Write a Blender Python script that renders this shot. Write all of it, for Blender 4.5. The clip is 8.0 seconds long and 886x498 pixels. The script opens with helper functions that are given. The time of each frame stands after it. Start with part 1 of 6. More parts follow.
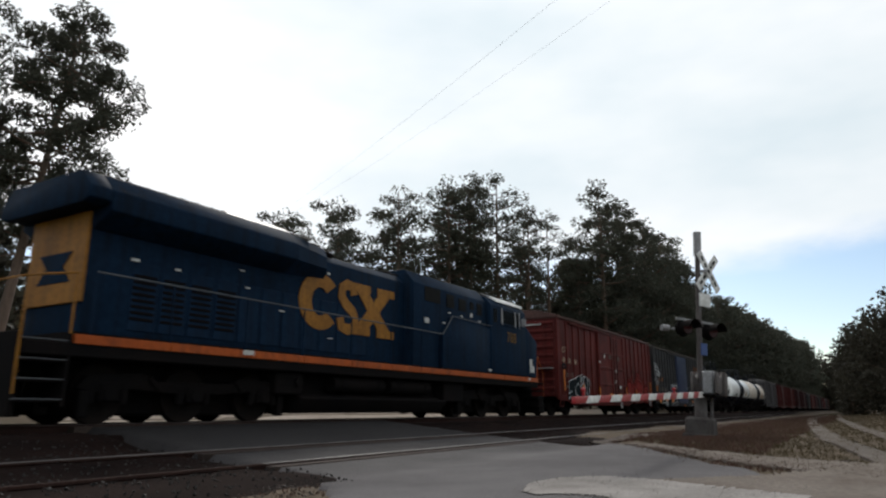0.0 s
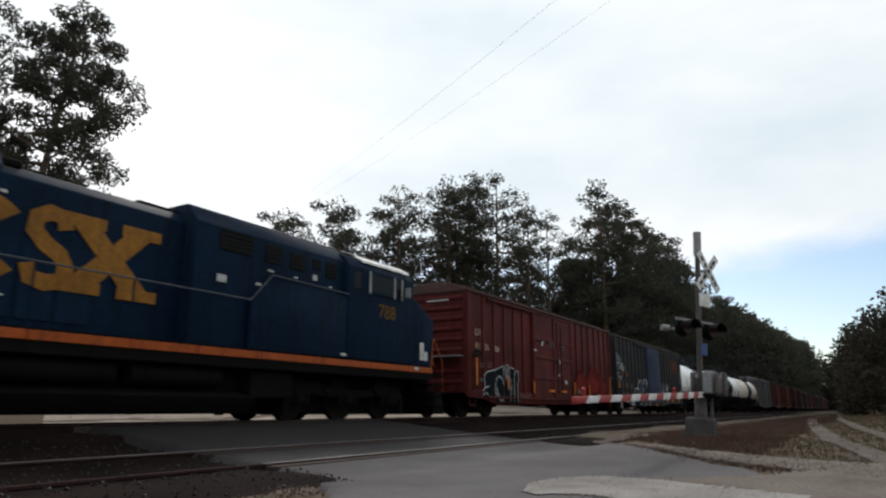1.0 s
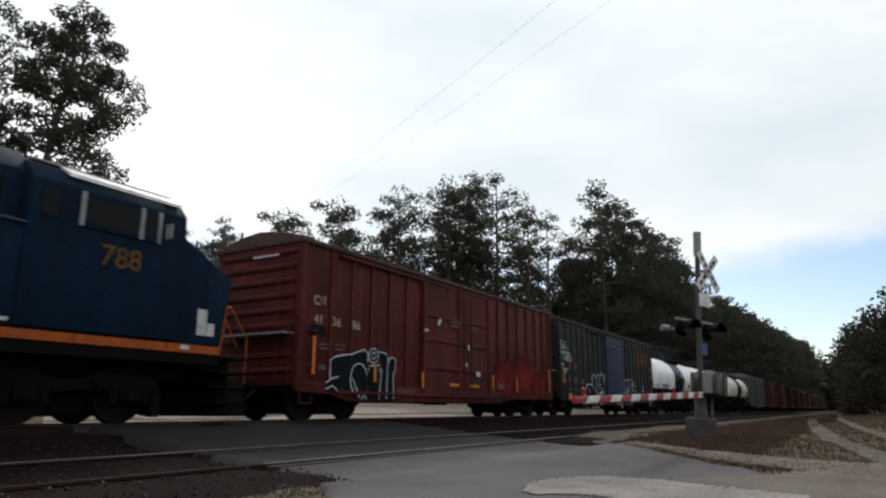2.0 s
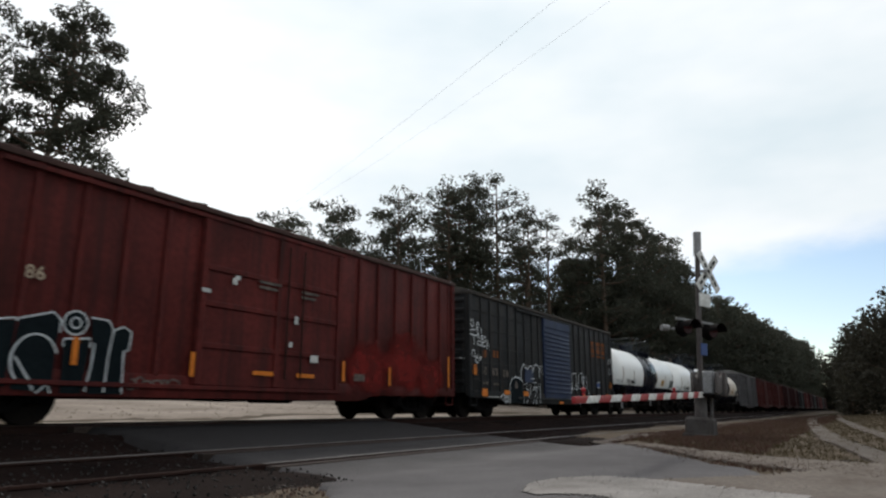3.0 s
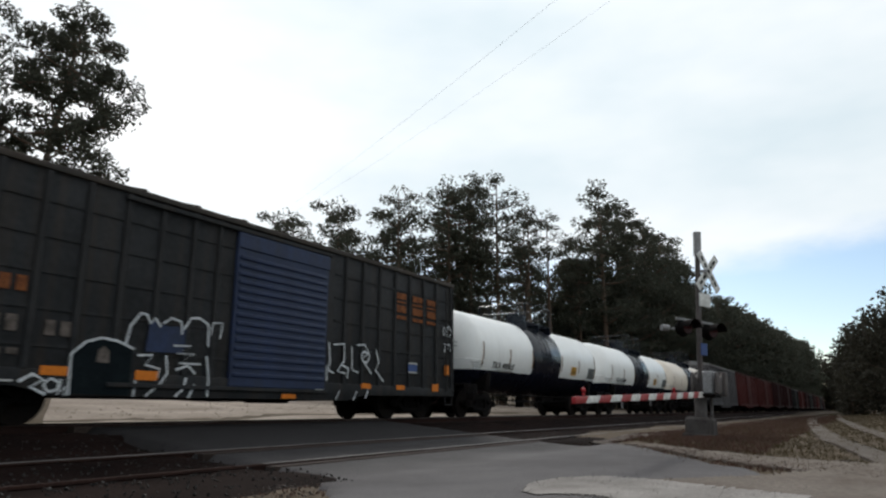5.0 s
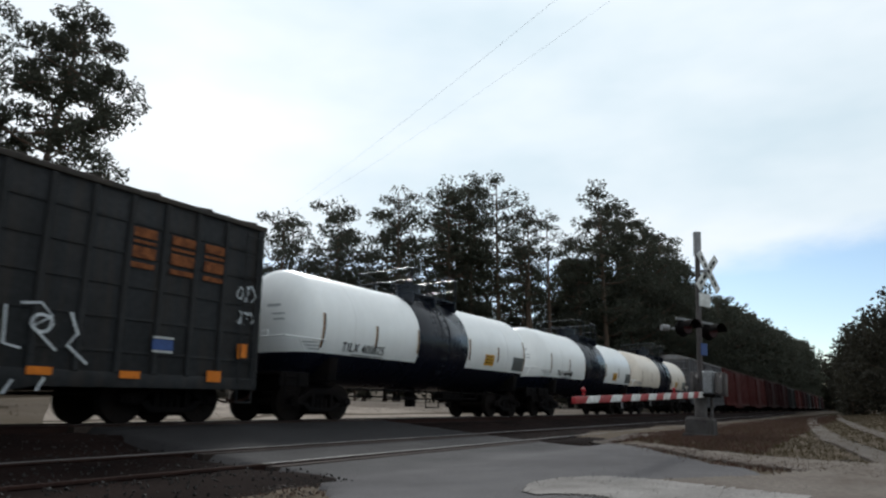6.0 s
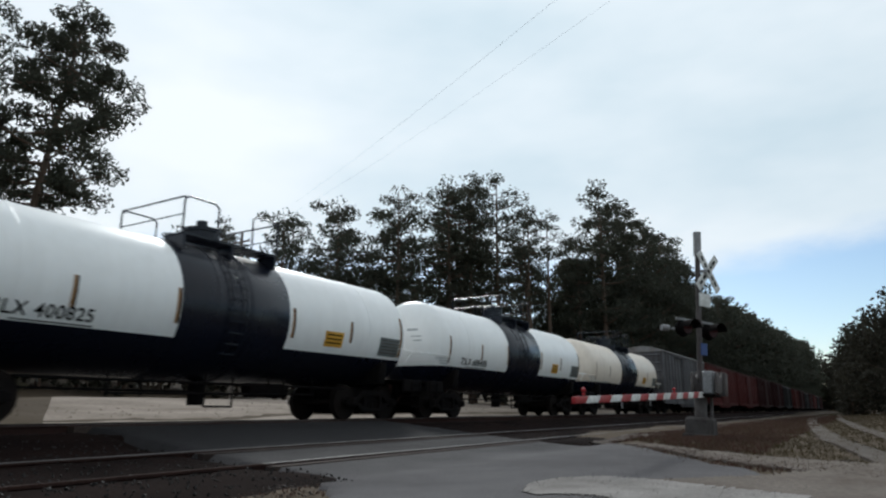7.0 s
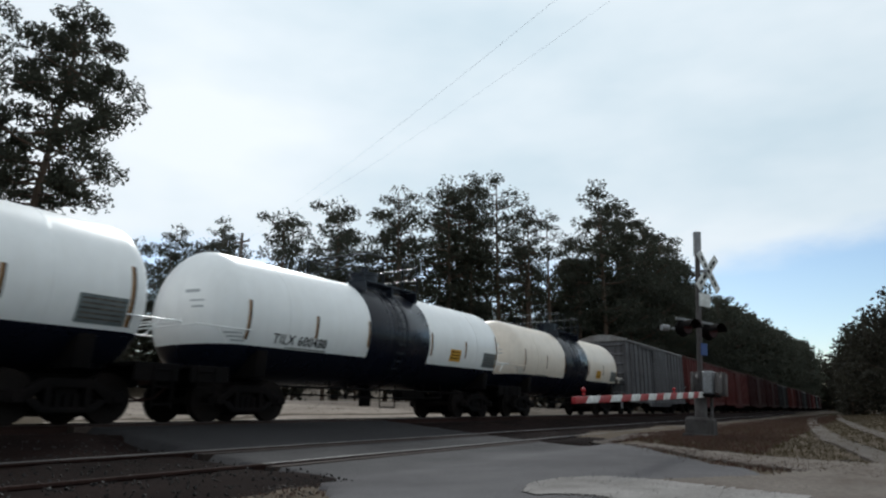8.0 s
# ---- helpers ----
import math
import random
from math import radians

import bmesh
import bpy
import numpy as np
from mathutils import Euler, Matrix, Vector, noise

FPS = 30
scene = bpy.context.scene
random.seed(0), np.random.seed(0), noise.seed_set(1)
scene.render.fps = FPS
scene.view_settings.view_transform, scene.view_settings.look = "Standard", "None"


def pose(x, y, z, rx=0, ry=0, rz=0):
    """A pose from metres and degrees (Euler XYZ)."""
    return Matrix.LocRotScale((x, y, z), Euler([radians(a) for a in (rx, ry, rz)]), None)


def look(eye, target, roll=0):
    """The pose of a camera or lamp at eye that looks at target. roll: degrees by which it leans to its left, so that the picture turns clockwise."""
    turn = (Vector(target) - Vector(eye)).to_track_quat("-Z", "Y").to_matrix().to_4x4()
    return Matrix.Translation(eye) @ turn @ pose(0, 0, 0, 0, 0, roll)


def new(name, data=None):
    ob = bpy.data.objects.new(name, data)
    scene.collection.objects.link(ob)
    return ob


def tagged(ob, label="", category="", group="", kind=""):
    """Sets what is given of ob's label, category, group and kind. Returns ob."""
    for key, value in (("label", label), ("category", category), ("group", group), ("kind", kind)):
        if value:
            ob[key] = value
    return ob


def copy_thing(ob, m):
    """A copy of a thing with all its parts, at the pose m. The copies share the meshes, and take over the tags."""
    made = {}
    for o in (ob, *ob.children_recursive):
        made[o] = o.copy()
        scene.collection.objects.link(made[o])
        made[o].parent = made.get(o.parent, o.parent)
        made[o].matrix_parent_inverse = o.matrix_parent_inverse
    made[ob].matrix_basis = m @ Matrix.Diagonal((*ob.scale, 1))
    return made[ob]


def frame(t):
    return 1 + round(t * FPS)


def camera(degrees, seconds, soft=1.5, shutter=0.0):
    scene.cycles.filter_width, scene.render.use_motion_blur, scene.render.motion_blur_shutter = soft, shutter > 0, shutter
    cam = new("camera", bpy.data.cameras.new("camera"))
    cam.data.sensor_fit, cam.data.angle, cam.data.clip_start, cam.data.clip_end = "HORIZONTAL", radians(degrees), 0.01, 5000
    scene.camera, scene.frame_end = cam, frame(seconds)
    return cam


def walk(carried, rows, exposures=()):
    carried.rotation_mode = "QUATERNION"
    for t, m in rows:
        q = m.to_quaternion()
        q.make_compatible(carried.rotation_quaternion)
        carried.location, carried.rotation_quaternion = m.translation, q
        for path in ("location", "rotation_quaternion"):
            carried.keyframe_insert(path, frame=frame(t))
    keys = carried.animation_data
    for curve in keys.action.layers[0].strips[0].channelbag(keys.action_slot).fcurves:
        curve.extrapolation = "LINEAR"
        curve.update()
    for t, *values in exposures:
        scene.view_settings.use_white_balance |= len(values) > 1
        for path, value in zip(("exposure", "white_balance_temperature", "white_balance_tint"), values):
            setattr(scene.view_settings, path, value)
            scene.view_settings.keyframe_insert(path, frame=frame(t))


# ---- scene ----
# The train's track runs along +x with its rail tops at z = 0; the camera stands south of it and looks north-east.
cam = camera(66.75, 8.0, soft=2.3, shutter=0.25)
EYE = (0.0, -12.70, 0.257)
AIM = (EYE[0] + 0.83207, EYE[1] + 0.50354, EYE[2] + 0.23225)
walk(cam, [(0.0, look(EYE, AIM)), (8.0, look(EYE, AIM))],
     exposures=[(0.0, -0.03, 6450, 10), (4.7, -0.03, 6400, 9), (6.0, -0.10, 6100, 7), (7.0, -0.22, 6000, 6), (8.0, -0.24, 6000, 6)])

# ---- light ----
SUN_UP, SUN_TURN = radians(37), radians(50)


def make_sky():
    world = bpy.data.worlds.new("sky")
    scene.world = world
    world.use_nodes = True
    nt = world.node_tree
    nt.nodes.clear()
    out = nt.nodes.new("ShaderNodeOutputWorld")
    bg = nt.nodes.new("ShaderNodeBackground")
    sky = nt.nodes.new("ShaderNodeTexSky")
    sky.sky_type, sky.sun_disc = "NISHITA", False
    sky.sun_elevation, sky.sun_rotation = SUN_UP, SUN_TURN
    sky.dust_density, sky.air_density = 0.6, 1.0
    co = nt.nodes.new("ShaderNodeTexCoord")
    # cloud deck: thick overhead, torn open into a blue band low down
    mp = nt.nodes.new("ShaderNodeMapping")
    mp.inputs["Scale"].default_value = (1.0, 1.0, 2.6)
    n1 = nt.nodes.new("ShaderNodeTexNoise")
    n1.inputs["Scale"].default_value, n1.inputs["Detail"].default_value, n1.inputs["Roughness"].default_value = 2.3, 7, 0.55
    sep = nt.nodes.new("ShaderNodeSeparateXYZ")
    up = nt.nodes.new("ShaderNodeMapRange")
    up.inputs["From Min"].default_value, up.inputs["From Max"].default_value = 0.15, 0.25
    up.inputs["To Min"].default_value, up.inputs["To Max"].default_value = -0.42, 0.42
    add = nt.nodes.new("ShaderNodeMath")
    add.operation = "ADD"
    cover = nt.nodes.new("ShaderNodeMapRange")
    cover.interpolation_type = "SMOOTHSTEP"
    cover.inputs["From Min"].default_value, cover.inputs["From Max"].default_value = 0.40, 0.72
    tone = nt.nodes.new("ShaderNodeValToRGB")
    tone.color_ramp.elements[0].position, tone.color_ramp.elements[0].color = 0.30, (0.70, 0.785, 0.83, 1)
    tone.color_ramp.elements[1].position, tone.color_ramp.elements[1].color = 0.62, (1.0, 1.0, 1.0, 1)
    n2 = nt.nodes.new("ShaderNodeTexNoise")
    n2.inputs["Scale"].default_value, n2.inputs["Detail"].default_value = 1.7, 5
    gain = nt.nodes.new("ShaderNodeVectorMath")
    gain.operation = "SCALE"
    toward = nt.nodes.new("ShaderNodeVectorMath")
    toward.operation = "DOT_PRODUCT"
    toward.inputs[1].default_value = (math.cos(SUN_UP) * math.sin(SUN_TURN), math.cos(SUN_UP) * math.cos(SUN_TURN), math.sin(SUN_UP))
    glare = nt.nodes.new("ShaderNodeMapRange")
    glare.inputs["From Min"].default_value, glare.inputs["From Max"].default_value = -0.35, 1.0
    glare.inputs["To Min"].default_value, glare.inputs["To Max"].default_value = CLOUD * 0.80, CLOUD * 1.18
    mix = nt.nodes.new("ShaderNodeMix")
    mix.data_type = "RGBA"
    bg.inputs["Strength"].default_value = 0.13
    li = nt.links.new
    li(co.outputs["Generated"], mp.inputs["Vector"])
    li(mp.outputs["Vector"], n1.inputs["Vector"])
    li(mp.outputs["Vector"], n2.inputs["Vector"])
    li(co.outputs["Generated"], sep.inputs["Vector"])
    li(sep.outputs["Z"], up.inputs["Value"])
    li(n1.outputs["Fac"], add.inputs[0])
    li(up.outputs["Result"], add.inputs[1])
    li(add.outputs["Value"], cover.inputs["Value"])
    li(n2.outputs["Fac"], tone.inputs["Fac"])
    li(tone.outputs["Color"], gain.inputs[0])
    li(co.outputs["Generated"], toward.inputs[0])
    li(toward.outputs["Value"], glare.inputs["Value"])
    li(glare.outputs["Result"], gain.inputs["Scale"])
    li(cover.outputs["Result"], mix.inputs["Factor"])
    li(sky.outputs["Color"], mix.inputs["A"])
    li(gain.outputs["Vector"], mix.inputs["B"])
    li(mix.outputs["Result"], bg.inputs["Color"])
    li(bg.outputs["Background"], out.inputs["Surface"])


CLOUD = 7.6
make_sky()
sun = new("sun", bpy.data.lights.new("sun", "SUN"))
sun.data.energy, sun.data.angle, sun.data.color = 2.0, radians(10), (1.0, 0.95, 0.88)
# the sun stands behind the train, ahead and to the right of the view
SUN_DIR = Vector((math.cos(SUN_UP) * math.sin(SUN_TURN), math.cos(SUN_UP) * math.cos(SUN_TURN), math.sin(SUN_UP)))
sun.matrix_world = look(SUN_DIR * 100, (0, 0, 0))


# ---- materials ----
def surface(name, base, rough=0.6, metal=0.0, second=None, grime=None, coarse=0.7, fine=14.0, amount=0.5,
            bump=0.15, streak=0.0, random_tint=0.0, spec=0.5, stretch=(1, 1, 1), grain=0.2):
    """A worn surface: two colours mixed by coarse noise, fine grain, optional dirt streaks running down."""
    m = bpy.data.materials.new(name)
    m.use_nodes = True
    nt = m.node_tree
    bs = nt.nodes["Principled BSDF"]
    li = nt.links.new
    co = nt.nodes.new("ShaderNodeTexCoord")
    mp = nt.nodes.new("ShaderNodeMapping")
    mp.inputs["Scale"].default_value = stretch
    li(co.outputs["Object"], mp.inputs["Vector"])
    a = nt.nodes.new("ShaderNodeTexNoise")
    a.inputs["Scale"].default_value, a.inputs["Detail"].default_value, a.inputs["Roughness"].default_value = coarse, 6, 0.62
    b = nt.nodes.new("ShaderNodeTexNoise")
    b.inputs["Scale"].default_value, b.inputs["Detail"].default_value = fine, 4
    li(mp.outputs["Vector"], a.inputs["Vector"])
    li(mp.outputs["Vector"], b.inputs["Vector"])
    second = second or tuple(c * 0.7 for c in base)
    r = nt.nodes.new("ShaderNodeMapRange")
    r.inputs["From Min"].default_value, r.inputs["From Max"].default_value = 0.36, 0.66
    li(a.outputs["Fac"], r.inputs["Value"])
    mul = nt.nodes.new("ShaderNodeMath")
    mul.operation = "MULTIPLY"
    mul.inputs[1].default_value = amount
    li(r.outputs["Result"], mul.inputs[0])
    mx = nt.nodes.new("ShaderNodeMix")
    mx.data_type = "RGBA"
    mx.inputs["A"].default_value, mx.inputs["B"].default_value = (*base, 1), (*second, 1)
    li(mul.outputs["Value"], mx.inputs["Factor"])
    col = mx.outputs["Result"]
    # grain
    g = nt.nodes.new("ShaderNodeMapRange")
    g.inputs["From Min"].default_value, g.inputs["From Max"].default_value = 0.3, 0.7
    g.inputs["To Min"].default_value, g.inputs["To Max"].default_value = 1 - grain, 1 + grain
    li(b.outputs["Fac"], g.inputs["Value"])
    gm = nt.nodes.new("ShaderNodeVectorMath")
    gm.operation = "SCALE"
    li(col, gm.inputs[0])
    li(g.outputs["Result"], gm.inputs["Scale"])
    col = gm.outputs["Vector"]
    if streak > 0:
        sm = nt.nodes.new("ShaderNodeMapping")
        sm.inputs["Scale"].default_value = (3.2, 3.2, 0.22)
        li(co.outputs["Object"], sm.inputs["Vector"])
        s = nt.nodes.new("ShaderNodeTexNoise")
        s.inputs["Scale"].default_value, s.inputs["Detail"].default_value = 1.6, 5
        li(sm.outputs["Vector"], s.inputs["Vector"])
        sr = nt.nodes.new("ShaderNodeMapRange")
        sr.inputs["From Min"].default_value, sr.inputs["From Max"].default_value = 0.46, 0.74
        sr.inputs["To Max"].default_value = streak
        li(s.outputs["Fac"], sr.inputs["Value"])
        sx = nt.nodes.new("ShaderNodeMix")
        sx.data_type = "RGBA"
        sx.inputs["B"].default_value = (*(grime or (0.045, 0.035, 0.03)), 1)
        li(sr.outputs["Result"], sx.inputs["Factor"])
        li(col, sx.inputs["A"])
        col = sx.outputs["Result"]
    if random_tint > 0:
        oi = nt.nodes.new("ShaderNodeObjectInfo")
        rr = nt.nodes.new("ShaderNodeMapRange")
        rr.inputs["To Min"].default_value, rr.inputs["To Max"].default_value = 1 - random_tint, 1 + random_tint
        li(oi.outputs["Random"], rr.inputs["Value"])
        rm = nt.nodes.new("ShaderNodeVectorMath")
        rm.operation = "SCALE"
        li(col, rm.inputs[0])
        li(rr.outputs["Result"], rm.inputs["Scale"])
        col = rm.outputs["Vector"]
    li(col, bs.inputs["Base Color"])
    ro = nt.nodes.new("ShaderNodeMapRange")
    ro.inputs["To Min"].default_value, ro.inputs["To Max"].default_value = max(0.05, rough - 0.12), min(1, rough + 0.12)
    li(a.outputs["Fac"], ro.inputs["Value"])
    li(ro.outputs["Result"], bs.inputs["Roughness"])
    bs.inputs["Metallic"].default_value = metal
    bs.inputs["Specular IOR Level"].default_value = spec
    if bump > 0:
        bp = nt.nodes.new("ShaderNodeBump")
        bp.inputs["Strength"].default_value, bp.inputs["Distance"].default_value = bump, 0.02
        li(b.outputs["Fac"], bp.inputs["Height"])
        li(bp.outputs["Normal"], bs.inputs["Normal"])
    return m


def leafy(name, base, second, through_light=0.35):
    """Needles and leaves: every clump has its own tint and lets some light through."""
    m = bpy.data.materials.new(name)
    m.use_nodes = True
    nt = m.node_tree
    bs = nt.nodes["Principled BSDF"]
    li = nt.links.new
    ge = nt.nodes.new("ShaderNodeNewGeometry")
    mx = nt.nodes.new("ShaderNodeMix")
    mx.data_type = "RGBA"
    mx.inputs["A"].default_value, mx.inputs["B"].default_value = (*base, 1), (*second, 1)
    li(ge.outputs["Random Per Island"], mx.inputs["Factor"])
    li(mx.outputs["Result"], bs.inputs["Base Color"])
    bs.inputs["Roughness"].default_value = 0.7
    bs.inputs["Specular IOR Level"].default_value = 0.2
    tl = nt.nodes.new("ShaderNodeBsdfTranslucent")
    li(mx.outputs["Result"], tl.inputs["Color"])
    both = nt.nodes.new("ShaderNodeMixShader")
    both.inputs["Fac"].default_value = through_light
    li(bs.outputs["BSDF"], both.inputs[1])
    li(tl.outputs["BSDF"], both.inputs[2])
    li(both.outputs["Shader"], nt.nodes["Material Output"].inputs["Surface"])
    return m


def glow(name, colour, strength):
    m = bpy.data.materials.new(name)
    m.use_nodes = True
    bs = m.node_tree.nodes["Principled BSDF"]
    bs.inputs["Base Color"].default_value = (*colour, 1)
    bs.inputs["Emission Color"].default_value = (*colour, 1)
    bs.inputs["Emission Strength"].default_value = strength
    return m


def sprayed(name, colour, second):
    """Spray paint that fades out towards its edge in a mist of specks."""
    m = surface(name, colour, 0.75, second=second, coarse=2.2, fine=12, amount=1.0, bump=0.0, streak=0.4, grime=tuple(c * 0.3 for c in colour), spec=0.1)
    nt = m.node_tree
    li = nt.links.new
    co = nt.nodes.new("ShaderNodeTexCoord")
    mp = nt.nodes.new("ShaderNodeMapping")
    mp.inputs["Location"].default_value, mp.inputs["Scale"].default_value = (-1, 0, -1), (2, 0, 2)
    li(co.outputs["Generated"], mp.inputs["Vector"])
    ball = nt.nodes.new("ShaderNodeTexGradient")
    ball.gradient_type = "SPHERICAL"
    li(mp.outputs["Vector"], ball.inputs["Vector"])
    n = nt.nodes.new("ShaderNodeTexNoise")
    n.inputs["Scale"].default_value, n.inputs["Detail"].default_value = 1.9, 9
    li(co.outputs["Object"], n.inputs["Vector"])
    both = nt.nodes.new("ShaderNodeMath")
    both.operation = "ADD"
    li(ball.outputs["Fac"], both.inputs[0])
    li(n.outputs["Fac"], both.inputs[1])
    cover = nt.nodes.new("ShaderNodeMapRange")
    cover.inputs["From Min"].default_value, cover.inputs["From Max"].default_value = 0.62, 1.05
    cover.inputs["To Max"].default_value = 0.85
    li(both.outputs["Value"], cover.inputs["Value"])
    bare = nt.nodes.new("ShaderNodeBsdfTransparent")
    mix = nt.nodes.new("ShaderNodeMixShader")
    li(cover.outputs["Result"], mix.inputs["Fac"])
    li(bare.outputs["BSDF"], mix.inputs[1])
    li(nt.nodes["Principled BSDF"].outputs["BSDF"], mix.inputs[2])
    li(mix.outputs["Shader"], nt.nodes["Material Output"].inputs["Surface"])
    return m


def shaded_road(name, base, second, shade_tone, y_open, y_shaded):
    """Asphalt with the train's shade painted in: its colour darkens along y, broken by noise."""
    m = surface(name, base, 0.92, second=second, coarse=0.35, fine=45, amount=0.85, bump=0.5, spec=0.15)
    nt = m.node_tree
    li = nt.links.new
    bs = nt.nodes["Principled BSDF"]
    unshaded = bs.inputs["Base Color"].links[0].from_socket
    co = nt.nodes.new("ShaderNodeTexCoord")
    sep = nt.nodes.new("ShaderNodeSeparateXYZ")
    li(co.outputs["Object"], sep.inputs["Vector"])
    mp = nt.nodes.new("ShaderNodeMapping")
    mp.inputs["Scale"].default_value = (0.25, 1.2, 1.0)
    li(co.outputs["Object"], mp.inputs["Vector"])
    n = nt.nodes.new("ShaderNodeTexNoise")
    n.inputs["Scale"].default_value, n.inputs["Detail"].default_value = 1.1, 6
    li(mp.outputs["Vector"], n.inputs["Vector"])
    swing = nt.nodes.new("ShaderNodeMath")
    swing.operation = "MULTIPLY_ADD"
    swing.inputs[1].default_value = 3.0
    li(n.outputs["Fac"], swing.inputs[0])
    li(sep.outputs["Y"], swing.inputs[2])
    # painted shade: share of the dark tone grows towards the train
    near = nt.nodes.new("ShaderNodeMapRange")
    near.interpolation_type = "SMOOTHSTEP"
    near.inputs["From Min"].default_value, near.inputs["From Max"].default_value = y_open + 1.5, y_shaded + 1.5
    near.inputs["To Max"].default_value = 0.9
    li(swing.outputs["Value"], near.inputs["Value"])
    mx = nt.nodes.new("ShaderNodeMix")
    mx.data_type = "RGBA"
    mx.inputs["B"].default_value = (*shade_tone, 1)
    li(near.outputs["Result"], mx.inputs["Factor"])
    li(unshaded, mx.inputs["A"])
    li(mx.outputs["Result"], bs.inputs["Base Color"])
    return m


# third colour is the shade painted into the asphalt beside and under the train
ASPHALT = shaded_road("asphalt", (0.094, 0.088, 0.091), (0.062, 0.057, 0.060), (0.0125, 0.0115, 0.012), -8.4, -3.4)
GRAVEL = surface("pale_gravel", (0.235, 0.218, 0.205), 0.95, second=(0.12, 0.108, 0.10), coarse=0.9, fine=30, amount=0.9, bump=0.8, spec=0.2)
SOIL = surface("bare_soil", (0.080, 0.060, 0.043), 0.95, second=(0.060, 0.045, 0.029), coarse=0.22, fine=7, amount=0.9, bump=0.7, spec=0.08)
SAND = surface("pale_sand", (0.27, 0.225, 0.19), 0.95, second=(0.15, 0.12, 0.095), coarse=0.25, fine=6, amount=0.9, bump=0.5, spec=0.1)
RUT = surface("dirt_track", (0.105, 0.090, 0.079), 0.95, second=(0.072, 0.058, 0.046), coarse=0.8, fine=12, amount=0.9, bump=0.4, spec=0.08)
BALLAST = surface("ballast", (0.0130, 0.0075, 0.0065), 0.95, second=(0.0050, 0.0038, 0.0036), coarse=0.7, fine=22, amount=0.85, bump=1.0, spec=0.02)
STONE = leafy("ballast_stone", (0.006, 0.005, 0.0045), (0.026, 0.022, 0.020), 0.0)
RUSTY = surface("rusty_steel", (0.030, 0.015, 0.012), 0.85, 0.0, second=(0.016, 0.010, 0.009), coarse=2, fine=30, spec=0.1)
RAILTOP = surface("worn_rail_head", (0.10, 0.088, 0.084), 0.5, 0.3, second=(0.022, 0.014, 0.012), coarse=0.5, fine=20, amount=1.0, bump=0.05)
TIE = surface("creosoted_timber", (0.030, 0.022, 0.019), 0.9, second=(0.055, 0.042, 0.036), coarse=1.5, fine=20, amount=0.6, random_tint=0.3, bump=0.4, stretch=(1, 0.2, 1), spec=0.1)
GRASS = leafy("dry_grass", (0.074, 0.056, 0.032), (0.062, 0.050, 0.027))
WEED = leafy("red_brown_weeds", (0.080, 0.042, 0.033), (0.056, 0.037, 0.026))
NEEDLE = leafy("pine_needles", (0.054, 0.058, 0.045), (0.092, 0.094, 0.070))
BROAD = leafy("dark_leaves", (0.030, 0.028, 0.021), (0.048, 0.045, 0.032))
BARK = surface("pine_bark", (0.13, 0.085, 0.06), 0.95, second=(0.06, 0.045, 0.035), coarse=3, fine=20, amount=0.8, bump=0.8, stretch=(1, 1, 0.25))
BLUE = surface("blue_loco_paint", (0.0058, 0.018, 0.040), 0.7, second=(0.0036, 0.011, 0.024), coarse=0.5, fine=10, amount=0.8, bump=0.05, streak=0.6, grime=(0.006, 0.007, 0.008), spec=0.05)
YELLOW = surface("yellow_paint", (0.27, 0.115, 0.010), 0.55, second=(0.17, 0.070, 0.010), coarse=0.8, fine=12, amount=0.7, bump=0.05, streak=0.5, grime=(0.05, 0.026, 0.010), spec=0.2)
ORANGE = surface("orange_stripe_paint", (0.36, 0.070, 0.006), 0.5, second=(0.22, 0.042, 0.006), coarse=0.6, fine=10, amount=0.7, bump=0.04, streak=0.45, grime=(0.05, 0.018, 0.010), spec=0.2)
WHITE = surface("white_tank_paint", (0.86, 0.86, 0.85), 0.34, second=(0.78, 0.775, 0.76), coarse=0.25, fine=2.5, amount=0.4, bump=0.0, streak=0.10, grime=(0.55, 0.52, 0.48), grain=0.03)
CREAM = surface("cream_tank_paint", (0.74, 0.66, 0.57), 0.42, second=(0.66, 0.57, 0.48), coarse=0.3, fine=3, amount=0.6, bump=0.0, streak=0.22, grime=(0.45, 0.36, 0.29), grain=0.05)
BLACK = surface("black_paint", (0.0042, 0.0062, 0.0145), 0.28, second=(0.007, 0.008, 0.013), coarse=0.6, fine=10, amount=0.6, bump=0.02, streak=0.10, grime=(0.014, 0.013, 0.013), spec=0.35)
UNDER = surface("grimy_black_steel", (0.0050, 0.0046, 0.0048), 0.9, 0.0, second=(0.010, 0.0075, 0.007), coarse=1.4, fine=18, amount=0.7, bump=0.3, spec=0.06)
WHEEL = surface("wheel_steel", (0.010, 0.008, 0.0075), 0.85, 0.0, second=(0.018, 0.013, 0.011), coarse=2, fine=20, amount=0.7, bump=0.2, spec=0.08)
REDCAR = surface("oxide_red_paint", (0.105, 0.017, 0.0145), 0.65, second=(0.046, 0.0095, 0.009), coarse=0.45, fine=9, amount=0.95, bump=0.08, streak=0.75, grime=(0.022, 0.009, 0.008), spec=0.12)
REDFAR = surface("faded_red_paint", (0.088, 0.018, 0.017), 0.65, second=(0.048, 0.013, 0.012), coarse=0.5, fine=9, amount=0.8, bump=0.08, streak=0.5, spec=0.15)
MAROON = surface("maroon_paint", (0.036, 0.010, 0.011), 0.65, second=(0.024, 0.009, 0.009), coarse=0.5, fine=9, amount=0.8, bump=0.08, streak=0.4, spec=0.12)
